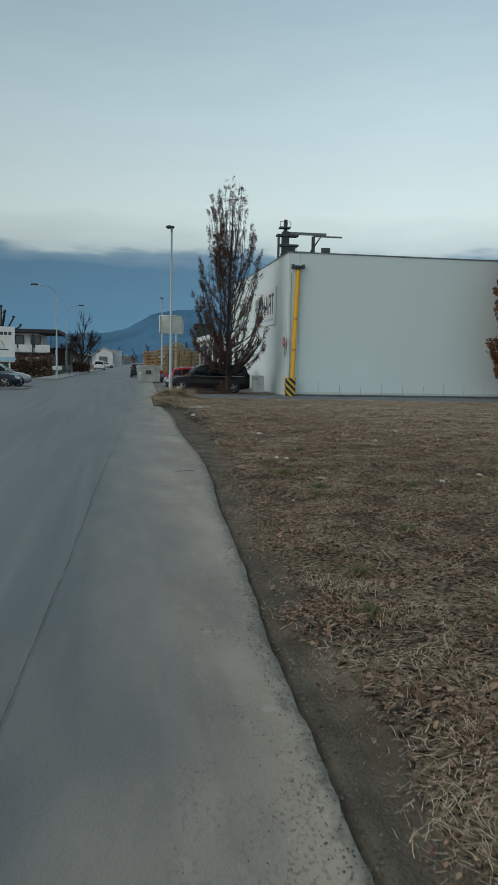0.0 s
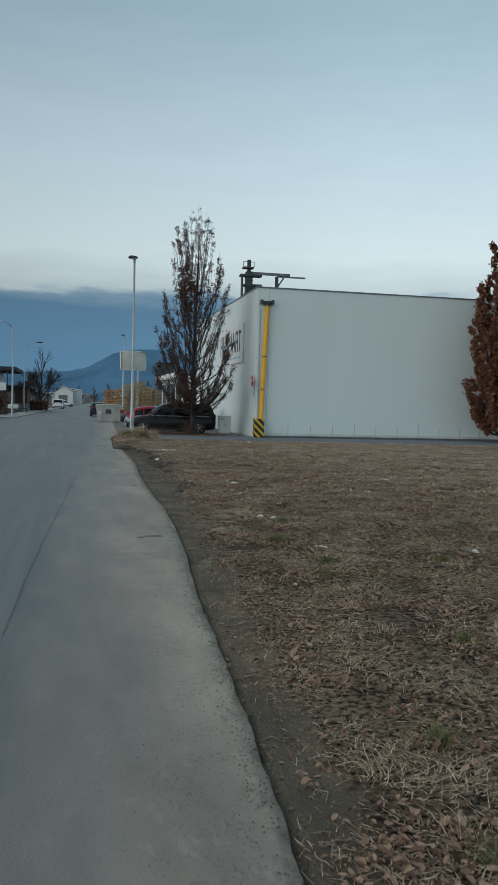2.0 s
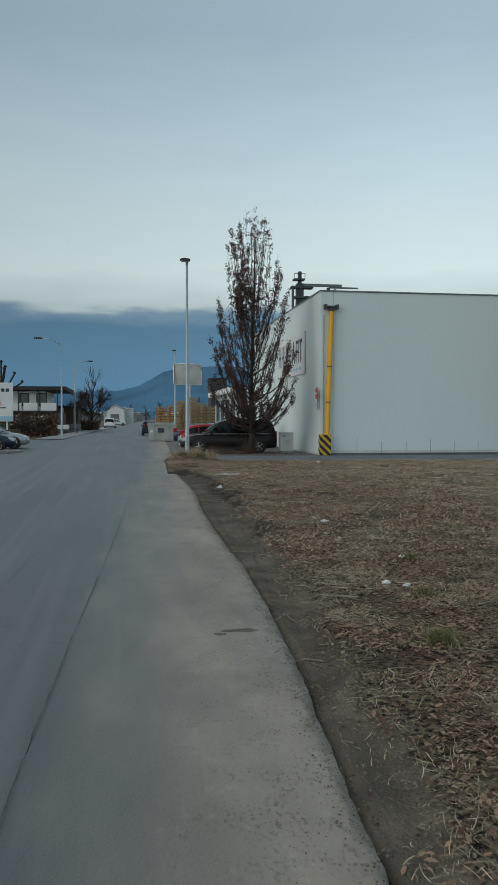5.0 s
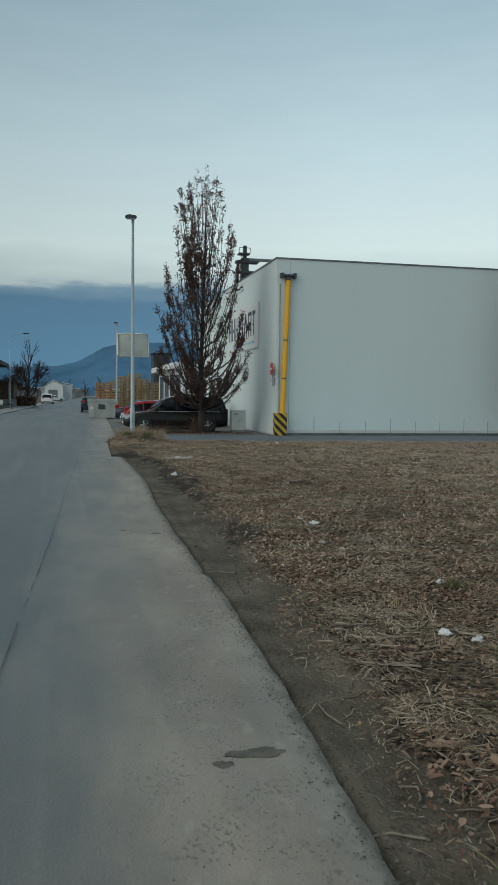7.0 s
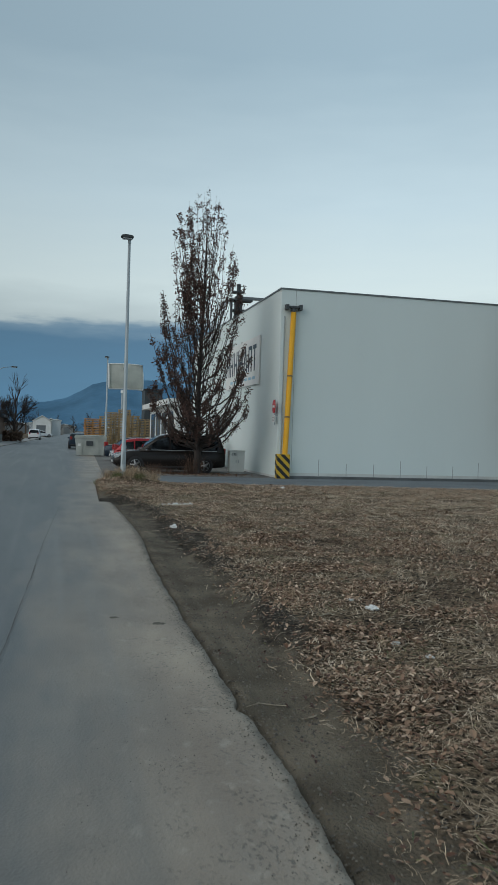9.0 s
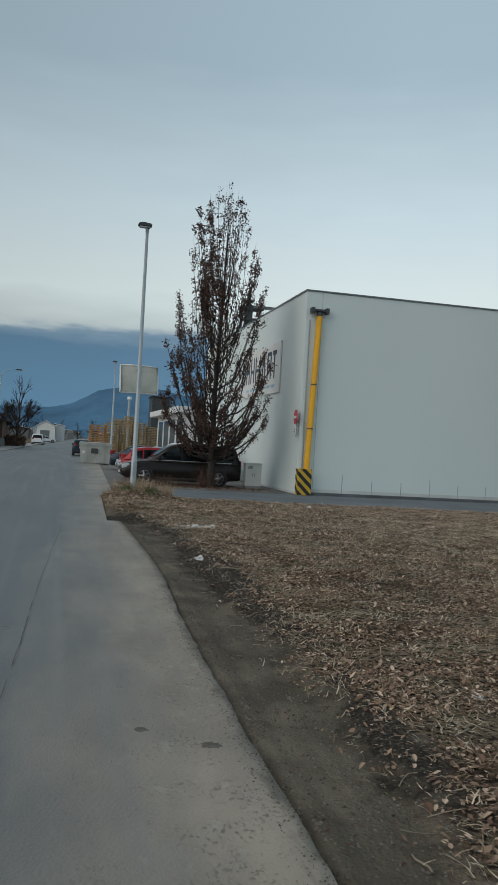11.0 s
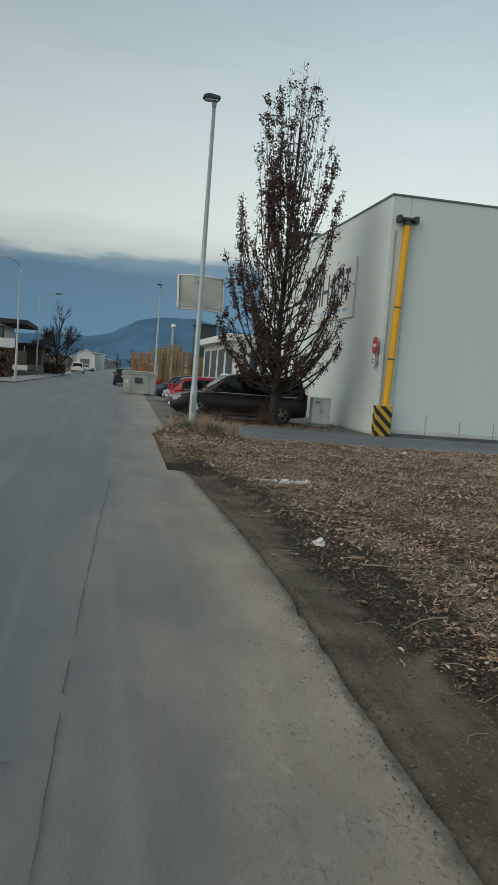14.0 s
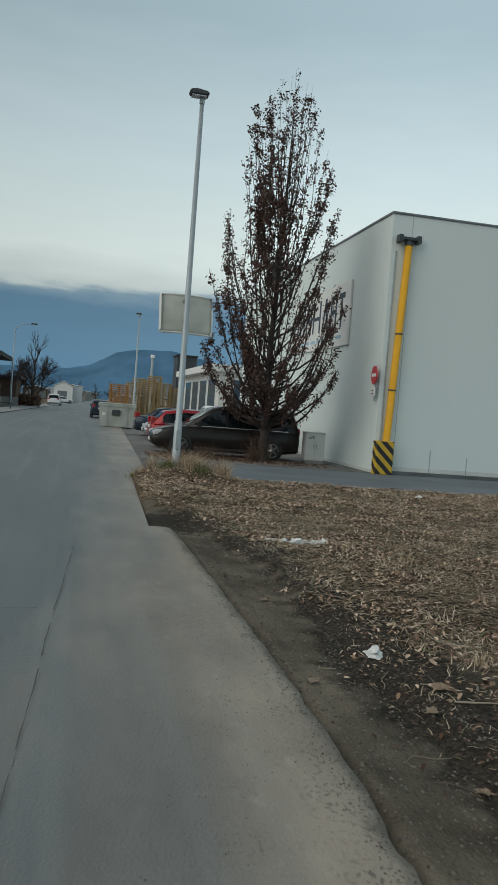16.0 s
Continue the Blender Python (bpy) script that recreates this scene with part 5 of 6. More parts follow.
def build_house():
    h = thing("office_house", "two-storey white building with a dark flat roof", "building", -25, 98, -0.1)
    W, D = 17.6, 12
    part("wall", boxes((0, W, 0, D, 0, 2.5)), "timber", h, "brown ground floor")
    part("wall", boxes((0, W - 1.5, 0.4, D, 2.5, 5.0)), "white", h, "white upper storey")
    part("roof", boxes((-0.6, W + 1.0, -0.8, D + 0.6, 5.05, 5.5), bevel=0.03), "roof_dark", h, "dark overhanging flat roof")
    part("balcony_floor", boxes((0, W, -0.6, 0.0, 2.5, 2.66)), "roof_dark", h)
    for k in range(8):
        w = part("window", boxes((1.1 + k * 2.0, 2.3 + k * 2.0, 0.34, 0.4, 3.2, 4.75)), "roof_dark", h, "dark window frame")
        part("pane", boxes((1.2 + k * 2.0, 2.2 + k * 2.0, 0.32, 0.338, 3.3, 4.65)), "pane_dark", w)
    for k in range(9):
        part("railing_panel", boxes((0.1 + k * 1.95, 1.85 + k * 1.95, -0.62, -0.58, 2.72, 3.6)), "white", h, "white balcony panel")
        part("post", boxes((k * 2.2 - 0.05, k * 2.2 + 0.05, -0.72, -0.62, 0, 5.05)), "roof_dark", h, "dark post")
    for k in range(6):
        part("ground_window", boxes((1.0 + k * 2.7, 2.6 + k * 2.7, -0.05, -0.01, 0.9, 2.1)), "white", h, "pale ground-floor window")
    b = thing("low_house", "low brown timber building beside the road", "building", -12.4, 112, -0.1)
    part("wall", boxes((0, 6.5, 0, 8, 0, 3.2)), "timber", b, "brown timber wall")
    part("roof", boxes((-0.4, 7.0, -0.6, 8.4, 3.2, 3.5)), "roof_dark", b)
    for k in range(5):
        part("post", boxes((0.3 + k * 1.4, 0.42 + k * 1.4, -0.5, -0.4, 0, 3.2)), "white", b, "pale post")
    part("low_wall", boxes((-0.5, 7.0, -3.0, -2.8, 0, 1.1)), "kerb", b, "low pale wall")


build_house()


def hedge(label, x0, x1, y, h, d, n, seed):
    rng = random.Random(seed)
    t = thing("winter_hedge", label, "hedge", (x0 + x1) / 2, y, 0)
    w = (x1 - x0) / 2
    pts = [Vector((rng.uniform(-w, w), rng.uniform(-d, d), rng.random() ** 0.8 * h * (0.8 + 0.3 * noise.noise((k * 0.01, x0, 0))))) for k in range(n)]
    v, f = leaf_cloud(pts, 0.26, rng, 0.0)
    o = new("foliage", from_arrays("foliage", v, f, "hedge"))
    o.parent = t
    bm = bmesh.new()
    for k in range(24):
        px = -w + 2 * w * k / 23
        tube(bm, [(px, 0, -0.1), (px + rng.uniform(-0.2, 0.2), rng.uniform(-d, d) * 0.5, h * 0.9)], [0.03, 0.01], 4, False)
    part("stems", bm, "bark", t)


hedge("reddish brown winter hedge before the house", -11.5, -6.2, 82, 2.3, 0.8, 2600, 3)
hedge("brown winter shrubs before the house", -19, -12, 84, 2.0, 0.8, 2200, 4)
hedge("dark low shrubs under the bare tree", -7.2, -3.4, 117, 1.6, 0.8, 1600, 5)


def flat_trailer(x, y, rz):
    t = thing("flat_trailer", "pale flat trailer parked before the house", "trailer", x, y, 0.0, rz)
    part("deck", boxes((-1.6, 1.6, -0.8, 0.8, 0.55, 0.68), bevel=0.01), "cream", t, "pale loading deck")
    for s in (-1, 1):
        part("side_board", boxes((-1.6, 1.6, s * 0.8 - 0.02, s * 0.8 + 0.02, 0.68, 1.0)), "cream", t)
        w = new("wheel")
        w.parent = t
        w.location = (0, s * 0.72, 0.335)
        for k in ("tyre", "rim"):
            o = new(k, WHEEL[k])
            o.parent = w
    part("drawbar", boxes((1.6, 2.6, -0.05, 0.05, 0.5, 0.6)), "steel_dark", t)
    part("prop", boxes((2.45, 2.53, -0.04, 0.04, 0.0, 0.5)), "steel_dark", t)


flat_trailer(-7.4, 92, 4)


def planter(x, y):
    t = thing("timber_planter", "brown timber planter with bare shrubs", "planter", x, y, 0.0)
    for k in range(4):
        part("board", boxes((-1.1, 1.1, -0.42, -0.38, 0.02 + k * 0.2, 0.2 + k * 0.2), bevel=0.005), "timber", t)
        part("board", boxes((-1.1, 1.1, 0.38, 0.42, 0.02 + k * 0.2, 0.2 + k * 0.2), bevel=0.005), "timber", t)
    for s in (-1, 1):
        part("end_panel", boxes((s * 1.1 - 0.03, s * 1.1 + 0.03, -0.42, 0.42, 0, 0.84)), "timber", t)
    part("soil_fill", boxes((-1.07, 1.07, -0.37, 0.37, 0.5, 0.72)), "hedge", t, "dark soil")


planter(-9.6, 72.5)
planter(-12.6, 73.0)


def build_fence():
    f = thing("mesh_fence", "green wire fence behind the forecourt", "fence", -20, 63, -0.02)
    for k in range(7):
        part("post", boxes((k * 2.0 - 0.03, k * 2.0 + 0.03, -0.03, 0.03, 0, 1.7)), "fence", f)
        if k < 6:
            part("panel", boxes(*[(k * 2.0 + 0.03, k * 2.0 + 1.97, -0.008, 0.008, 0.1 + q * 0.2, 0.12 + q * 0.2) for q in range(8)],
                                *[(k * 2.0 + 0.1 + q * 0.12, k * 2.0 + 0.115 + q * 0.12, -0.005, 0.005, 0.05, 1.6) for q in range(16)]), "fence", f)


build_fence()


def far_hall(label, x, y, w, d, h, ridge, matn="hall"):
    b = thing("far_hall", label, "building", x, y, -0.4)
    bm = bmesh.new()
    prism(bm, [(0, 0), (w, 0), (w, h), (w / 2, h + ridge), (0, h)], "y", 0, d)
    part("wall", bm, matn, b, "pale cladding")
    bm = bmesh.new()
    prism(bm, [(-0.3, h), (w / 2, h + ridge + 0.15), (w + 0.3, h), (w + 0.3, h + 0.2), (w / 2, h + ridge + 0.4), (-0.3, h + 0.2)], "y", -0.3, d + 0.3)
    part("roof", bm, "white", b, "pale roof")
    for k in range(int(w // 4.9)):
        part("gate", boxes((1.2 + k * 5, 4.4 + k * 5, -0.08, -0.01, 0.3, 3.6)), "flash", b, "grey gate")


far_hall("far white industrial hall beside the road", -6.5, 300, 6.3, 40, 5.0, 1.7, "white")
far_hall("far pale grey hall beside the road", -0.1, 303, 3.2, 30, 5.4, 0.2)
for k in range(12):
    rng = random.Random(300 + k)
    y = 330 + k * 26 + rng.uniform(0, 15)
    far_hall("far pale house among the bare trees", -30 + k * 7.5 + rng.uniform(-3, 3) + (14 if k > 4 else 0), y, rng.uniform(7, 13), 10, rng.uniform(3, 5.5), rng.uniform(0.6, 2), ("kerb", "timber", "hall", "timber")[k % 4])
for k in range(16):
    rng = random.Random(50 + k)
    bare_tree("far_tree", "bare tree in the hazy distance", -14 + k * 3.6 + rng.uniform(-2, 2), 330 + rng.uniform(0, 80), -0.4, rng.uniform(7, 12), 0.8, 60 + k, 2)


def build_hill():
    """Wooded ridge on the horizon, its distance haze painted into the blue."""
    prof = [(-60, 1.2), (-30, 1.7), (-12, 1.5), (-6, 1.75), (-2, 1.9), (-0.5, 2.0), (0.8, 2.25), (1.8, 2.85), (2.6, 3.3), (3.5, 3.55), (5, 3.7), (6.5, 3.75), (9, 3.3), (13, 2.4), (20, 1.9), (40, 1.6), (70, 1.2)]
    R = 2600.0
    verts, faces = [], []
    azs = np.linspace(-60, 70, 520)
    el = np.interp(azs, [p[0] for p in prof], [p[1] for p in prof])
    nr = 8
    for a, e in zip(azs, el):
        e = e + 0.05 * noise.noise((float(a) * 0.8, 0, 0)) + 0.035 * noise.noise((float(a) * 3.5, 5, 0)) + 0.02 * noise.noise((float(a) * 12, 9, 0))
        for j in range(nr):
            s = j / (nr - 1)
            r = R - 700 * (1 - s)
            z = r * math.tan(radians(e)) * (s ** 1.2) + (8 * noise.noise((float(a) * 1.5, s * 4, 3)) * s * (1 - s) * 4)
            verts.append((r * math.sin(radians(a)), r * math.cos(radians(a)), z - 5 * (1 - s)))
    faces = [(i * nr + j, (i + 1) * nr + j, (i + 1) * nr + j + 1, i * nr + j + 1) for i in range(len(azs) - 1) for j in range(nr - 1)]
    tagged(new("backdrop_hill", from_arrays("backdrop_hill", verts, faces, "hill", True)), "wooded ridge on the horizon, distance haze in its blue colour", "hill", kind="structure")


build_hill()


# ---- turf, leaves and litter ----
def in_turf(x, y, rng):
    u = x - SKEW * y
    g = grass_u(y) + 0.22 * noise.noise((x * 1.3, y * 1.3, 9))
    worn = 0.85 * bump(u, 2.2, 0.3) * bump(y, 22.2, 2.2) + 0.85 * bump(u, 2.12, 0.26) * bump(y, 15.6, 0.7)
    return rng.random() < smooth(g - 0.28, g + 0.32, u) ** 1.5 * (1 - worn)


def feather(x, y, area, rng):
    """Thins a patch out towards its sides, so that no edge shows."""
    x0, x1, y0, y1 = area
    f = min(1, (x1 - x) / 3.0) * min(1, (y - y0) / 2.5) * (1 if y1 > 35 else min(1, (y1 - y) / 2.5)) * (1 if x0 < 5 else min(1, (x - x0) / 3.0))
    return rng.random() < f


def blades(name, label, n, area, length, width, material, seed, lie=0.75, clump=0.0, power=1.0):
    """Thin bent dry blades, most of them lying."""
    rng = random.Random(seed)
    x0, x1, y0, y1 = area
    verts, faces = [], []
    made = 0
    for _ in range(n * 4):
        if made >= n:
            break
        x, y = x0 + (x1 - x0) * rng.random() ** power, y0 + (y1 - y0) * rng.random()
        if clump and noise.noise((x * 1.6, y * 1.6, seed)) + 0.5 * noise.noise((x * 5, y * 5, seed)) + rng.uniform(-0.5, 0.5) < clump - 0.5:
            continue
        if y > LAWN_END or not feather(x, y, area, rng) or not in_turf(x, y, rng):
            continue
        z = gh(x, y)
        # neighbours lie in roughly the same direction
        a = 6 * noise.noise((x * 2.3, y * 2.3, 8)) + rng.gauss(0, 0.9)
        ln = length * rng.uniform(0.35, 1.6)
        up = abs(rng.gauss(0, 1)) * (1 - lie) + rng.random() * 0.1
        w = width * rng.uniform(0.5, 1.5)
        p = Vector((x, y, z + 0.002 + rng.random() * 0.016))
        k = len(verts)
        for q in range(4):
            s = Vector((-math.sin(a), math.cos(a), rng.uniform(-0.4, 0.4))) * w * (1, 0.95, 0.75, 0.15)[q]
            verts += [tuple(p - s), tuple(p + s)]
            p = p + Vector((math.cos(a), math.sin(a), up)).normalized() * ln / 3
            a += rng.gauss(0, 0.3)
            up -= 0.25 * rng.random()
            p.z = max(p.z, z + 0.002)
        faces += [(k, k + 1, k + 3, k + 2), (k + 2, k + 3, k + 5, k + 4), (k + 4, k + 5, k + 7, k + 6)]
        made += 1
    return tagged(new(name, from_arrays(name, verts, faces, material)), label, "grass", kind="stuff")


def turf_ok(x, y, rng):
    # litter lies in drifts, with thin places between
    d = noise.noise((x * 0.9, y * 1.5, 3)) + 0.6 * noise.noise((x * 2.4, y * 4.0, 6))
    return y < LAWN_END and rng.random() < 0.5 + 1.5 * d and in_turf(x, y, rng)


blades("dry_grass", "matted dry straw-coloured grass on the lawn", 100000, (1.2, 11, -3.5, 15), 0.075, 0.0015, "straw", 1, 0.72, 0.42, 1.4)
blades("dry_grass", "matted dry straw-coloured grass on the lawn", 80000, (1.6, 15, 9, 35.6), 0.07, 0.0021, "straw", 2, 0.78, 0.42, 1.4)
blades("dry_grass", "thin dry grass over the wide lawn", 56000, (5.5, 28, 14, 35.6), 0.10, 0.0048, "straw_far", 3, 0.68, 0.35)
blades("dry_grass", "standing dry grass on the far lawn", 64000, (2.0, 18, 12, 35.4), 0.075, 0.0026, "straw_far", 13, 0.55, 0.4, 1.25)
blades("green_grass", "sparse green blades among the dry grass", 14000, (1.4, 12, -1.5, 35), 0.09, 0.003, "green", 4, 0.55, 0.85, 1.3)


def tufts(name, label, spots, n, length, width, material, seed, r):
    rng = random.Random(seed)
    verts, faces = [], []
    for (cx, cy) in spots:
        for _ in range(n):
            a, q = rng.random() * math.tau, abs(rng.gauss(0, r))
            x, y = cx + q * math.cos(a), cy + q * math.sin(a)
            p = Vector((x, y, gh(x, y) - 0.01))
            ln = length * rng.uniform(0.4, 1.3)
            d = Vector((rng.gauss(0, 0.45), rng.gauss(0, 0.45), 1)).normalized()
            s = Vector((rng.gauss(0, 1), rng.gauss(0, 1), 0)).normalized() * width
            mid, tip = p + d * ln * 0.6, p + d * ln + Vector((d.x, d.y, -0.3)) * ln * 0.35
            k = len(verts)
            verts += [tuple(p - s), tuple(p + s), tuple(mid + s * 0.7), tuple(mid - s * 0.7), tuple(tip)]
            faces += [(k, k + 1, k + 2, k + 3), (k + 3, k + 2, k + 4)]
    return tagged(new(name, from_arrays(name, verts, faces, material)), label, "grass", kind="stuff")


rt = random.Random(77)
tufts("dry_shrub", "brown dry stalks of a low shrub before the dark car", [(4.6 + rt.gauss(0, 0.4), 43.0 + rt.gauss(0, 0.3)) for _ in range(9)], 50, 0.6, 0.0055, "hedge", 15, 0.2)
tufts("dry_shrub", "brown twiggy growth at the tree's foot", [(6.6 + rt.gauss(0, 0.16), 43.2 + rt.gauss(0, 0.15)) for _ in range(7)], 45, 1.0, 0.006, "hedge", 16, 0.16)
tufts("grass_tufts", "tall dry grass tufts round the lamp pole", [(3.05 + rt.gauss(0, 0.45), 34.6 + rt.gauss(0, 0.25)) for _ in range(14)], 130, 0.42, 0.004, "straw", 5, 0.13)
tufts("grass_tufts", "green grass tufts on the mound", [(2.7 + rt.gauss(0, 0.4), 34.3 + rt.gauss(0, 0.3)) for _ in range(9)], 140, 0.2, 0.004, "green", 6, 0.14)
tufts("grass_tufts", "green grass tufts in the dry lawn", [(2.84, 8.85), (2.90, 8.9), (2.86, 8.92), (2.8, 8.8), (3.05, 7.6), (2.85, 6.9), (3.3, 10.4), (2.2, 3.0), (3.2, 4.6), (4.4, 7.4), (1.95, 1.9), (3.9, 12.4)], 260, 0.12, 0.0026, "green", 7, 0.075)
tufts("grass_tufts", "dry grass tufts standing in the lawn", [q for q in ((rt.uniform(1.8, 12), rt.uniform(-1, 34.5)) for _ in range(190)) if q[0] - SKEW * q[1] > grass_u(q[1]) + 0.35], 60, 0.11, 0.0024, "straw", 8, 0.09)
tufts("weeds", "dry brown weeds under the columnar tree", [(6.0 + rt.gauss(0, 0.7), 43.2 + rt.gauss(0, 0.35)) for _ in range(10)], 40, 0.2, 0.006, "leaf", 9, 0.16)


def fallen(name, label, n, area, size, seed, keep, power=1.0, material="leaf_fall"):
    """Curled fallen leaves."""
    rng = random.Random(seed)
    x0, x1, y0, y1 = area
    verts, faces = [], []
    made = 0
    for _ in range(n * 4):
        if made >= n:
            break
        x, y = x0 + (x1 - x0) * rng.random() ** power, y0 + (y1 - y0) * rng.random()
        if not feather(x, y, area, rng) or not keep(x, y, rng):
            continue
        z = gh(x, y) + 0.008 + rng.random() * 0.035
        a, s = rng.random() * math.tau, size * rng.uniform(0.5, 1.5)
        c, q = math.cos(a), math.sin(a)
        tilt, curl = rng.gauss(0, 0.35), rng.uniform(0.1, 0.45)
        loc = [(-0.5, 0, 0.1), (-0.15, -0.32, curl), (0.3, -0.26, curl), (0.55, 0, 0.05), (0.28, 0.27, curl * 0.8), (-0.18, 0.30, curl)]
        k = len(verts)
        for lx, ly, lz in loc:
            verts.append((x + s * (lx * c - ly * q), y + s * (lx * q + ly * c), z + s * (lz * 0.5 + lx * tilt)))
        faces += [(k, k + 1, k + 2, k + 3), (k, k + 3, k + 4, k + 5)]
        made += 1
    return tagged(new(name, from_arrays(name, verts, faces, material)), label, "leaves", kind="stuff")


fallen("leaf_litter", "crumbled brown leaf litter in the turf", 70000, (1.3, 13, -3.5, 24), 0.027, 24, turf_ok, 1.4)
fallen("leaf_litter", "crumbled brown leaf litter in the turf", 46000, (2, 22, 12, 35.4), 0.036, 25, turf_ok, 1.3, "leaf_far")
fallen("fallen_leaves", "dry brown leaves scattered over the lawn", 11000, (1.3, 14, -3.5, 28), 0.048, 21, turf_ok, 1.2)
fallen("fallen_leaves", "dry reddish brown leaves lying thick along the driveway", 26000, (1.9, 30, 20, 35.5), 0.05, 22, lambda x, y, r: turf_ok(x, y, r) and r.random() < 0.06 + smooth(27, 34.5, y), 1.2, "leaf_far")
fallen("fallen_leaves", "rust brown leaves blown together in drifts", 9000, (1.4, 12, -3.5, 26), 0.042, 26, lambda x, y, r: turf_ok(x, y, r) and noise.noise((x * 0.8, y * 0.8, 4)) + 0.5 * noise.noise((x * 2.6, y * 2.6, 7)) > 0.16 and r.random() < 0.8, 1.3)
fallen("fallen_leaves", "dry leaves under the columnar tree", 2500, (3.0, 9.6, 41.6, 44.2), 0.10, 23, lambda x, y, r: True)


def fallen_one(x, y, s, seed):
    """One large curled leaf."""
    rng = random.Random(seed)
    bm = bmesh.new()
    n = 14
    rim = []
    for k in range(n):
        t = k * math.tau / n
        r = s * (0.5 + 0.14 * math.cos(5 * t) + rng.uniform(-0.05, 0.05))
        rim.append(bm.verts.new((r * math.cos(t), 0.8 * r * math.sin(t), s * (0.12 + 0.12 * abs(math.sin(t)) + rng.uniform(-0.04, 0.06)))))
    c = bm.verts.new((0, 0, 0.01))
    for k in range(n):
        bm.faces.new((c, rim[k], rim[(k + 1) % n]))
    return solid("large_leaf", bm, "leaf_big", "large curled pale brown leaf on the ground", "leaf", group="large leaves", x=x, y=y, z=gh(x, y) + 0.006, rz=rng.uniform(0, 360))


def twigs(name, label, n, area, length, rad, seed, keep):
    rng = random.Random(seed)
    bm = bmesh.new()
    x0, x1, y0, y1 = area
    made = 0
    for _ in range(n * 6):
        if made >= n:
            break
        x, y = rng.uniform(x0, x1), rng.uniform(y0, y1)
        if not keep(x, y, rng):
            continue
        a, ln = rng.random() * math.tau, length * rng.uniform(0.3, 1.4)
        pts = []
        for k in range(4):
            px, py = x + math.cos(a) * ln * k / 3, y + math.sin(a) * ln * k / 3
            pts.append((px, py, gh(px, py) + rad + rng.random() * 0.012))
            a += rng.gauss(0, 0.3)
        tube(bm, pts, [rad, rad, rad * 0.8, rad * 0.4], 4, False)
        made += 1
    ob = new(name, mesh_of(name, bm, "twig"))
    return tagged(ob, label, "twigs", kind="stuff")


def rut_ok(x, y, rng):
    u = x - SKEW * y
    return u > edge_u(y) + 0.08


twigs("dead_twigs", "dead twigs and straw stalks at the lawn's edge", 420, (1.4, 5.5, 0, 29), 0.22, 0.0035, 31, lambda x, y, r: rut_ok(x, y, r) and x - SKEW * y > grass_u(y) - 0.35)
twigs("dead_twigs", "thicker dead stalks on the lawn", 60, (1.7, 4.5, 6, 24), 0.34, 0.007, 32, lambda x, y, r: x - SKEW * y > grass_u(y) - 0.2)


twigs("straw_stalks", "broken pale straw stalks lying in a loose heap", 26, (2.25, 2.75, 10.7, 11.6), 0.34, 0.008, 33, lambda x, y, r: True)
twigs("straw_stalks", "broken pale straw stalks beside the bare strip", 30, (2.0, 2.6, 8.6, 10.7), 0.2, 0.005, 34, lambda x, y, r: x - SKEW * y > grass_u(y) - 0.15)


def pebbles(name, label, n, area, size, seed, keep, zf, material="pebble"):
    rng = random.Random(seed)
    verts, faces = [], []
    x0, x1, y0, y1 = area
    made = 0
    for _ in range(n * 8):
        if made >= n:
            break
        x, y = rng.uniform(x0, x1), rng.uniform(y0, y1)
        if not keep(x, y, rng):
            continue
        s = size * rng.uniform(0.4, 1.6)
        z = zf(x, y) + s * 0.15
        k = len(verts)
        for q in range(5):
            a = q * math.tau / 5 + rng.uniform(-0.3, 0.3)
            verts.append((x + s * math.cos(a), y + s * math.sin(a) * 0.8, z - s * 0.3))
        verts.append((x + rng.uniform(-0.3, 0.3) * s, y + rng.uniform(-0.3, 0.3) * s, z + s * 0.55))
        faces += [(k + q, k + (q + 1) % 5, k + 5) for q in range(5)]
        made += 1
    return tagged(new(name, from_arrays(name, verts, faces, material, False)), label, "pebbles", kind="stuff")


fallen("leaf_crumbs", "leaf crumbs trodden into the bare soil strip", 5200, (1.0, 4.6, -1, 29), 0.026, 27, lambda x, y, r: edge_u(y) + 0.05 < x - SKEW * y < grass_u(y) + 0.3 and r.random() < 0.15 + max(0, noise.noise((x * 2, y * 2, 1))) * 2, 1.0, "leaf")
pebbles("soil_crumbs", "soil crumbs and small stones in the bare strip", 14000, (1.0, 4.6, -1, 29), 0.0085, 41, lambda x, y, r: edge_u(y) + 0.02 < x - SKEW * y < grass_u(y) + 0.3, gh)
pebbles("grit", "dark grit on the concrete shoulder", 4200, (0.2, 2.4, -1, 28), 0.0028, 42, lambda x, y, r: r.random() < smooth(0.1, 1.1, x - SKEW * y) and x - SKEW * y < edge_u(y) - 0.03, lambda x, y: 0.004, "soilstain")


pebbles("edge_crumbs", "soil crumbs spilled over the broken concrete edge", 9000, (0.9, 2.6, -1, 28.3), 0.0048, 43, lambda x, y, r: abs(x - SKEW * y - edge_u(y) + 0.03) < 0.11 * r.random() + 0.02, lambda x, y: 0.004 if x - SKEW * y < edge_u(y) - 0.01 else gh(x, y))


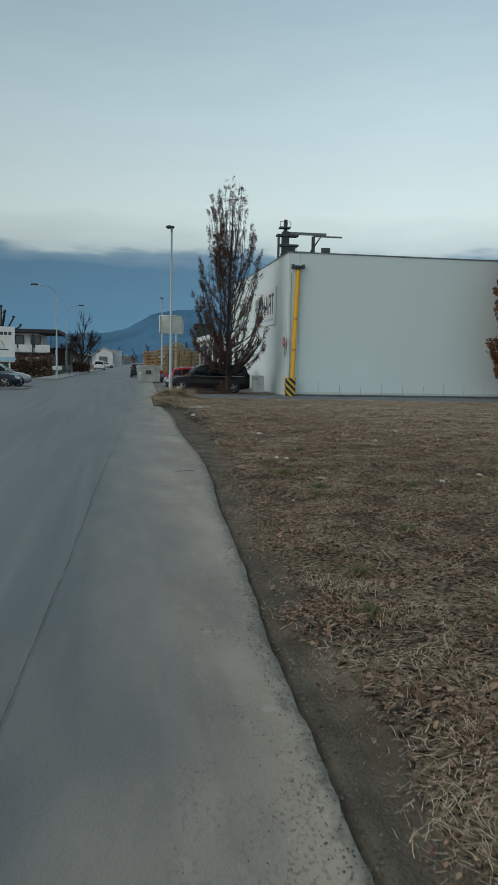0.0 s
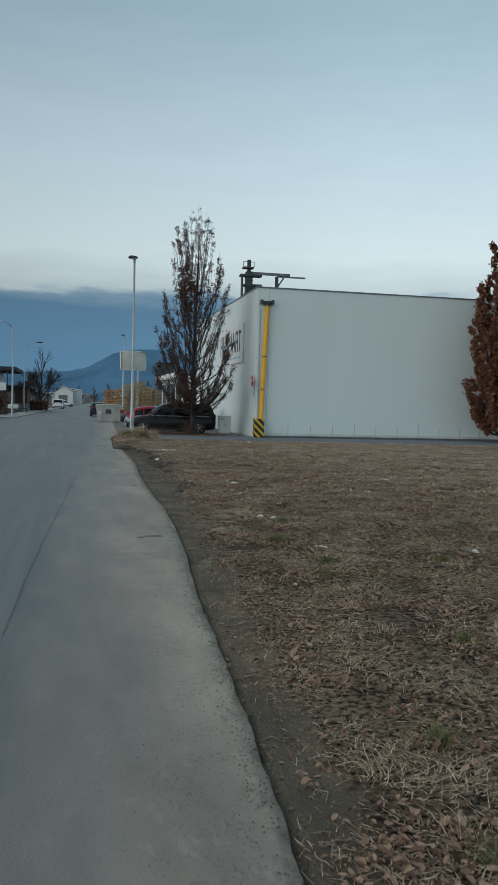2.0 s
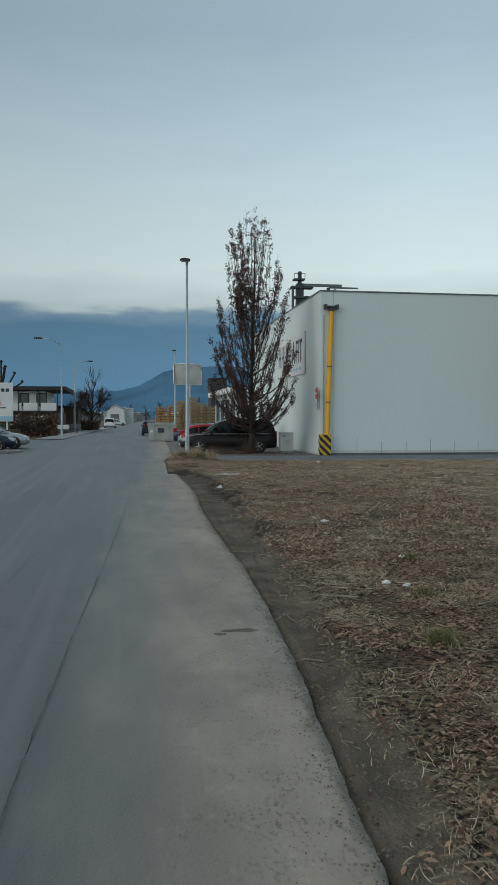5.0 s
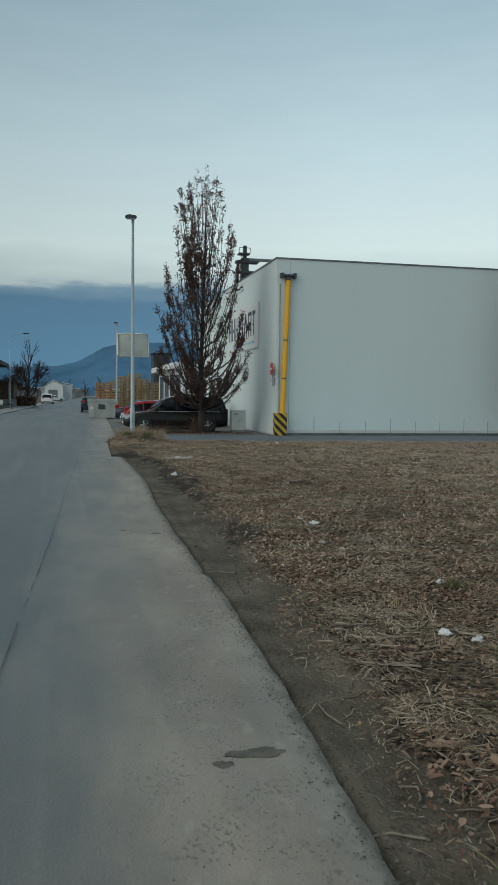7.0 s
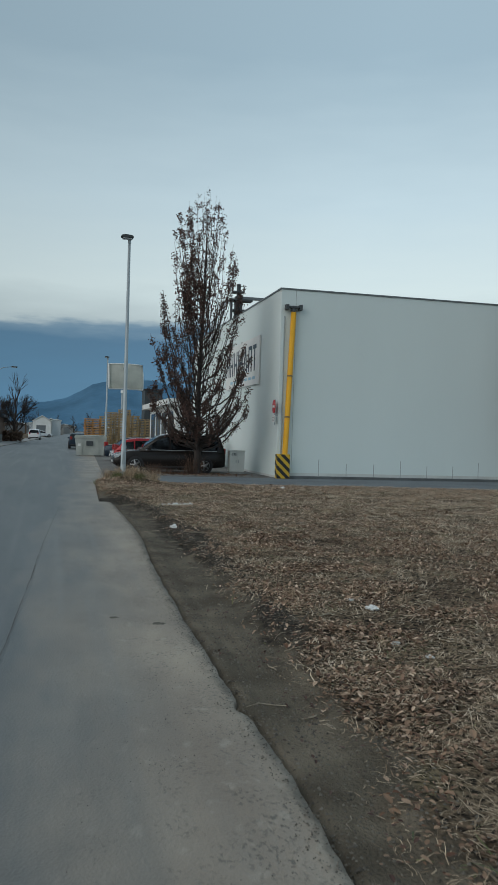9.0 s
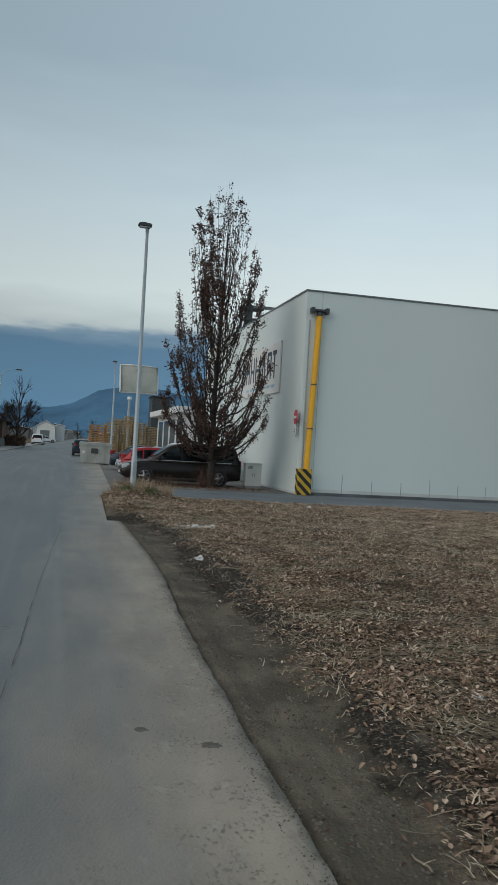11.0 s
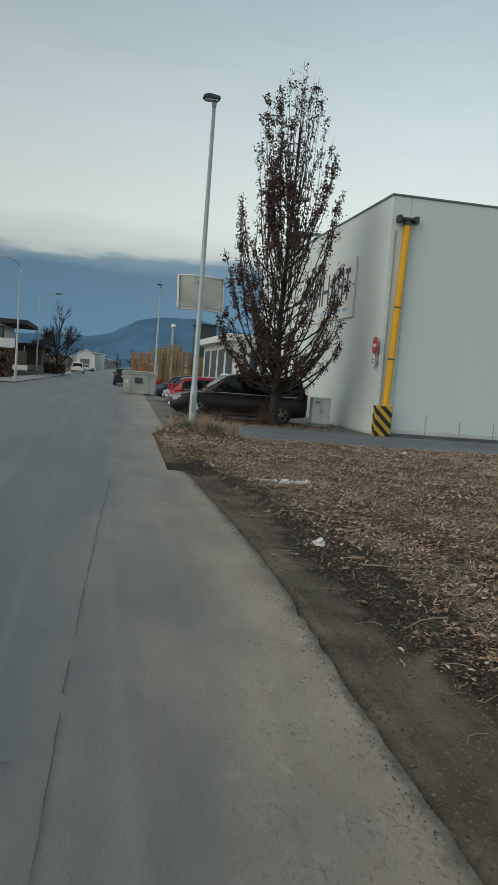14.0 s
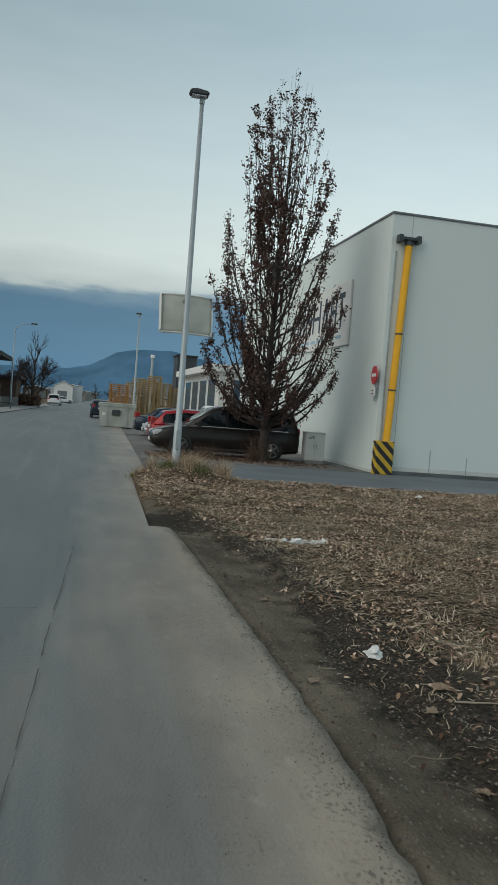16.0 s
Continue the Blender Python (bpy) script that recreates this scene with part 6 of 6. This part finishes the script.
def crumple(name, label, x, y, sx, sy, sz, seed, rz=0):
    rng = random.Random(seed)
    bm = bmesh.new()
    bmesh.ops.create_icosphere(bm, subdivisions=3, radius=1)
    for v in bm.verts:
        k = 0.72 + 0.5 * noise.noise(v.co * 1.7 + Vector((seed, 0, 0))) + 0.3 * noise.noise(v.co * 4.5 + Vector((0, seed, 0)))
        v.co = Vector((v.co.x * sx * k, v.co.y * sy * k, max(-0.2, v.co.z) * sz * k))
    return solid(name, bm, "paper", label, "litter", group="litter", x=x, y=y, z=gh(x, y) + sz * 0.18, rz=rz)


crumple("crumpled_paper", "crumpled white paper beside the worn strip", 2.76, 23.0, 0.09, 0.065, 0.07, 3, 20)
for k, (dx, dy, s) in enumerate(((-0.32, 0.1, 0.09), (-0.12, 0.02, 0.06), (0.08, -0.03, 0.13), (0.28, 0.05, 0.07), (0.42, -0.06, 0.12), (0.6, 0.0, 0.06))):
    crumple("paper_scrap", "torn white paper scrap in the grass", 3.38 + dx * 0.72, 27.4 + dy, s * 0.95, 0.05 + 0.02 * (k % 3), 0.035 + 0.012 * (k % 3), 10 + k, 9 * k - 20)
crumple("paper_scrap", "small white scrap at the lawn's far edge", 7.9, 33.6, 0.09, 0.08, 0.07, 31)
for k, (x, y, a, c) in enumerate(((3.30, 8.55, 0.075, 0.03), (3.36, 8.50, 0.03, 0.03), (5.07, 7.95, 0.07, 0.05), (6.09, 8.83, 0.08, 0.05), (3.70, 16.0, 0.08, 0.07), (3.85, 12.6, 0.06, 0.04), (3.30, 10.9, 0.07, 0.05), (3.15, 11.1, 0.08, 0.05),
                                 (3.42, 14.8, 0.05, 0.04), (3.53, 14.4, 0.04, 0.04), (2.46, 6.64, 0.035, 0.03), (3.62, 16.4, 0.06, 0.05), (7.6, 17.0, 0.07, 0.06), (6.2, 14.5, 0.06, 0.04))):
    crumple("crumpled_tissue", "crumpled pale tissue lying in the dry grass", x, y, a, c, 0.4 * c + 0.012, 60 + k, 40 * k)
for k, (x, y, s) in enumerate(((2.92, 22.3, 0.13), (2.72, 22.0, 0.1), (3.1, 21.6, 0.12), (2.6, 21.2, 0.09), (2.23, 9.31, 0.13), (2.52, 7.2, 0.1), (2.85, 6.92, 0.09), (2.21, 22.6, 0.09), (2.4, 24.7, 0.08), (2.62, 2.8, 0.1), (2.1, 5.0, 0.12), (3.1, 13.4, 0.1))):
    fallen_one(x, y, s, 80 + k)
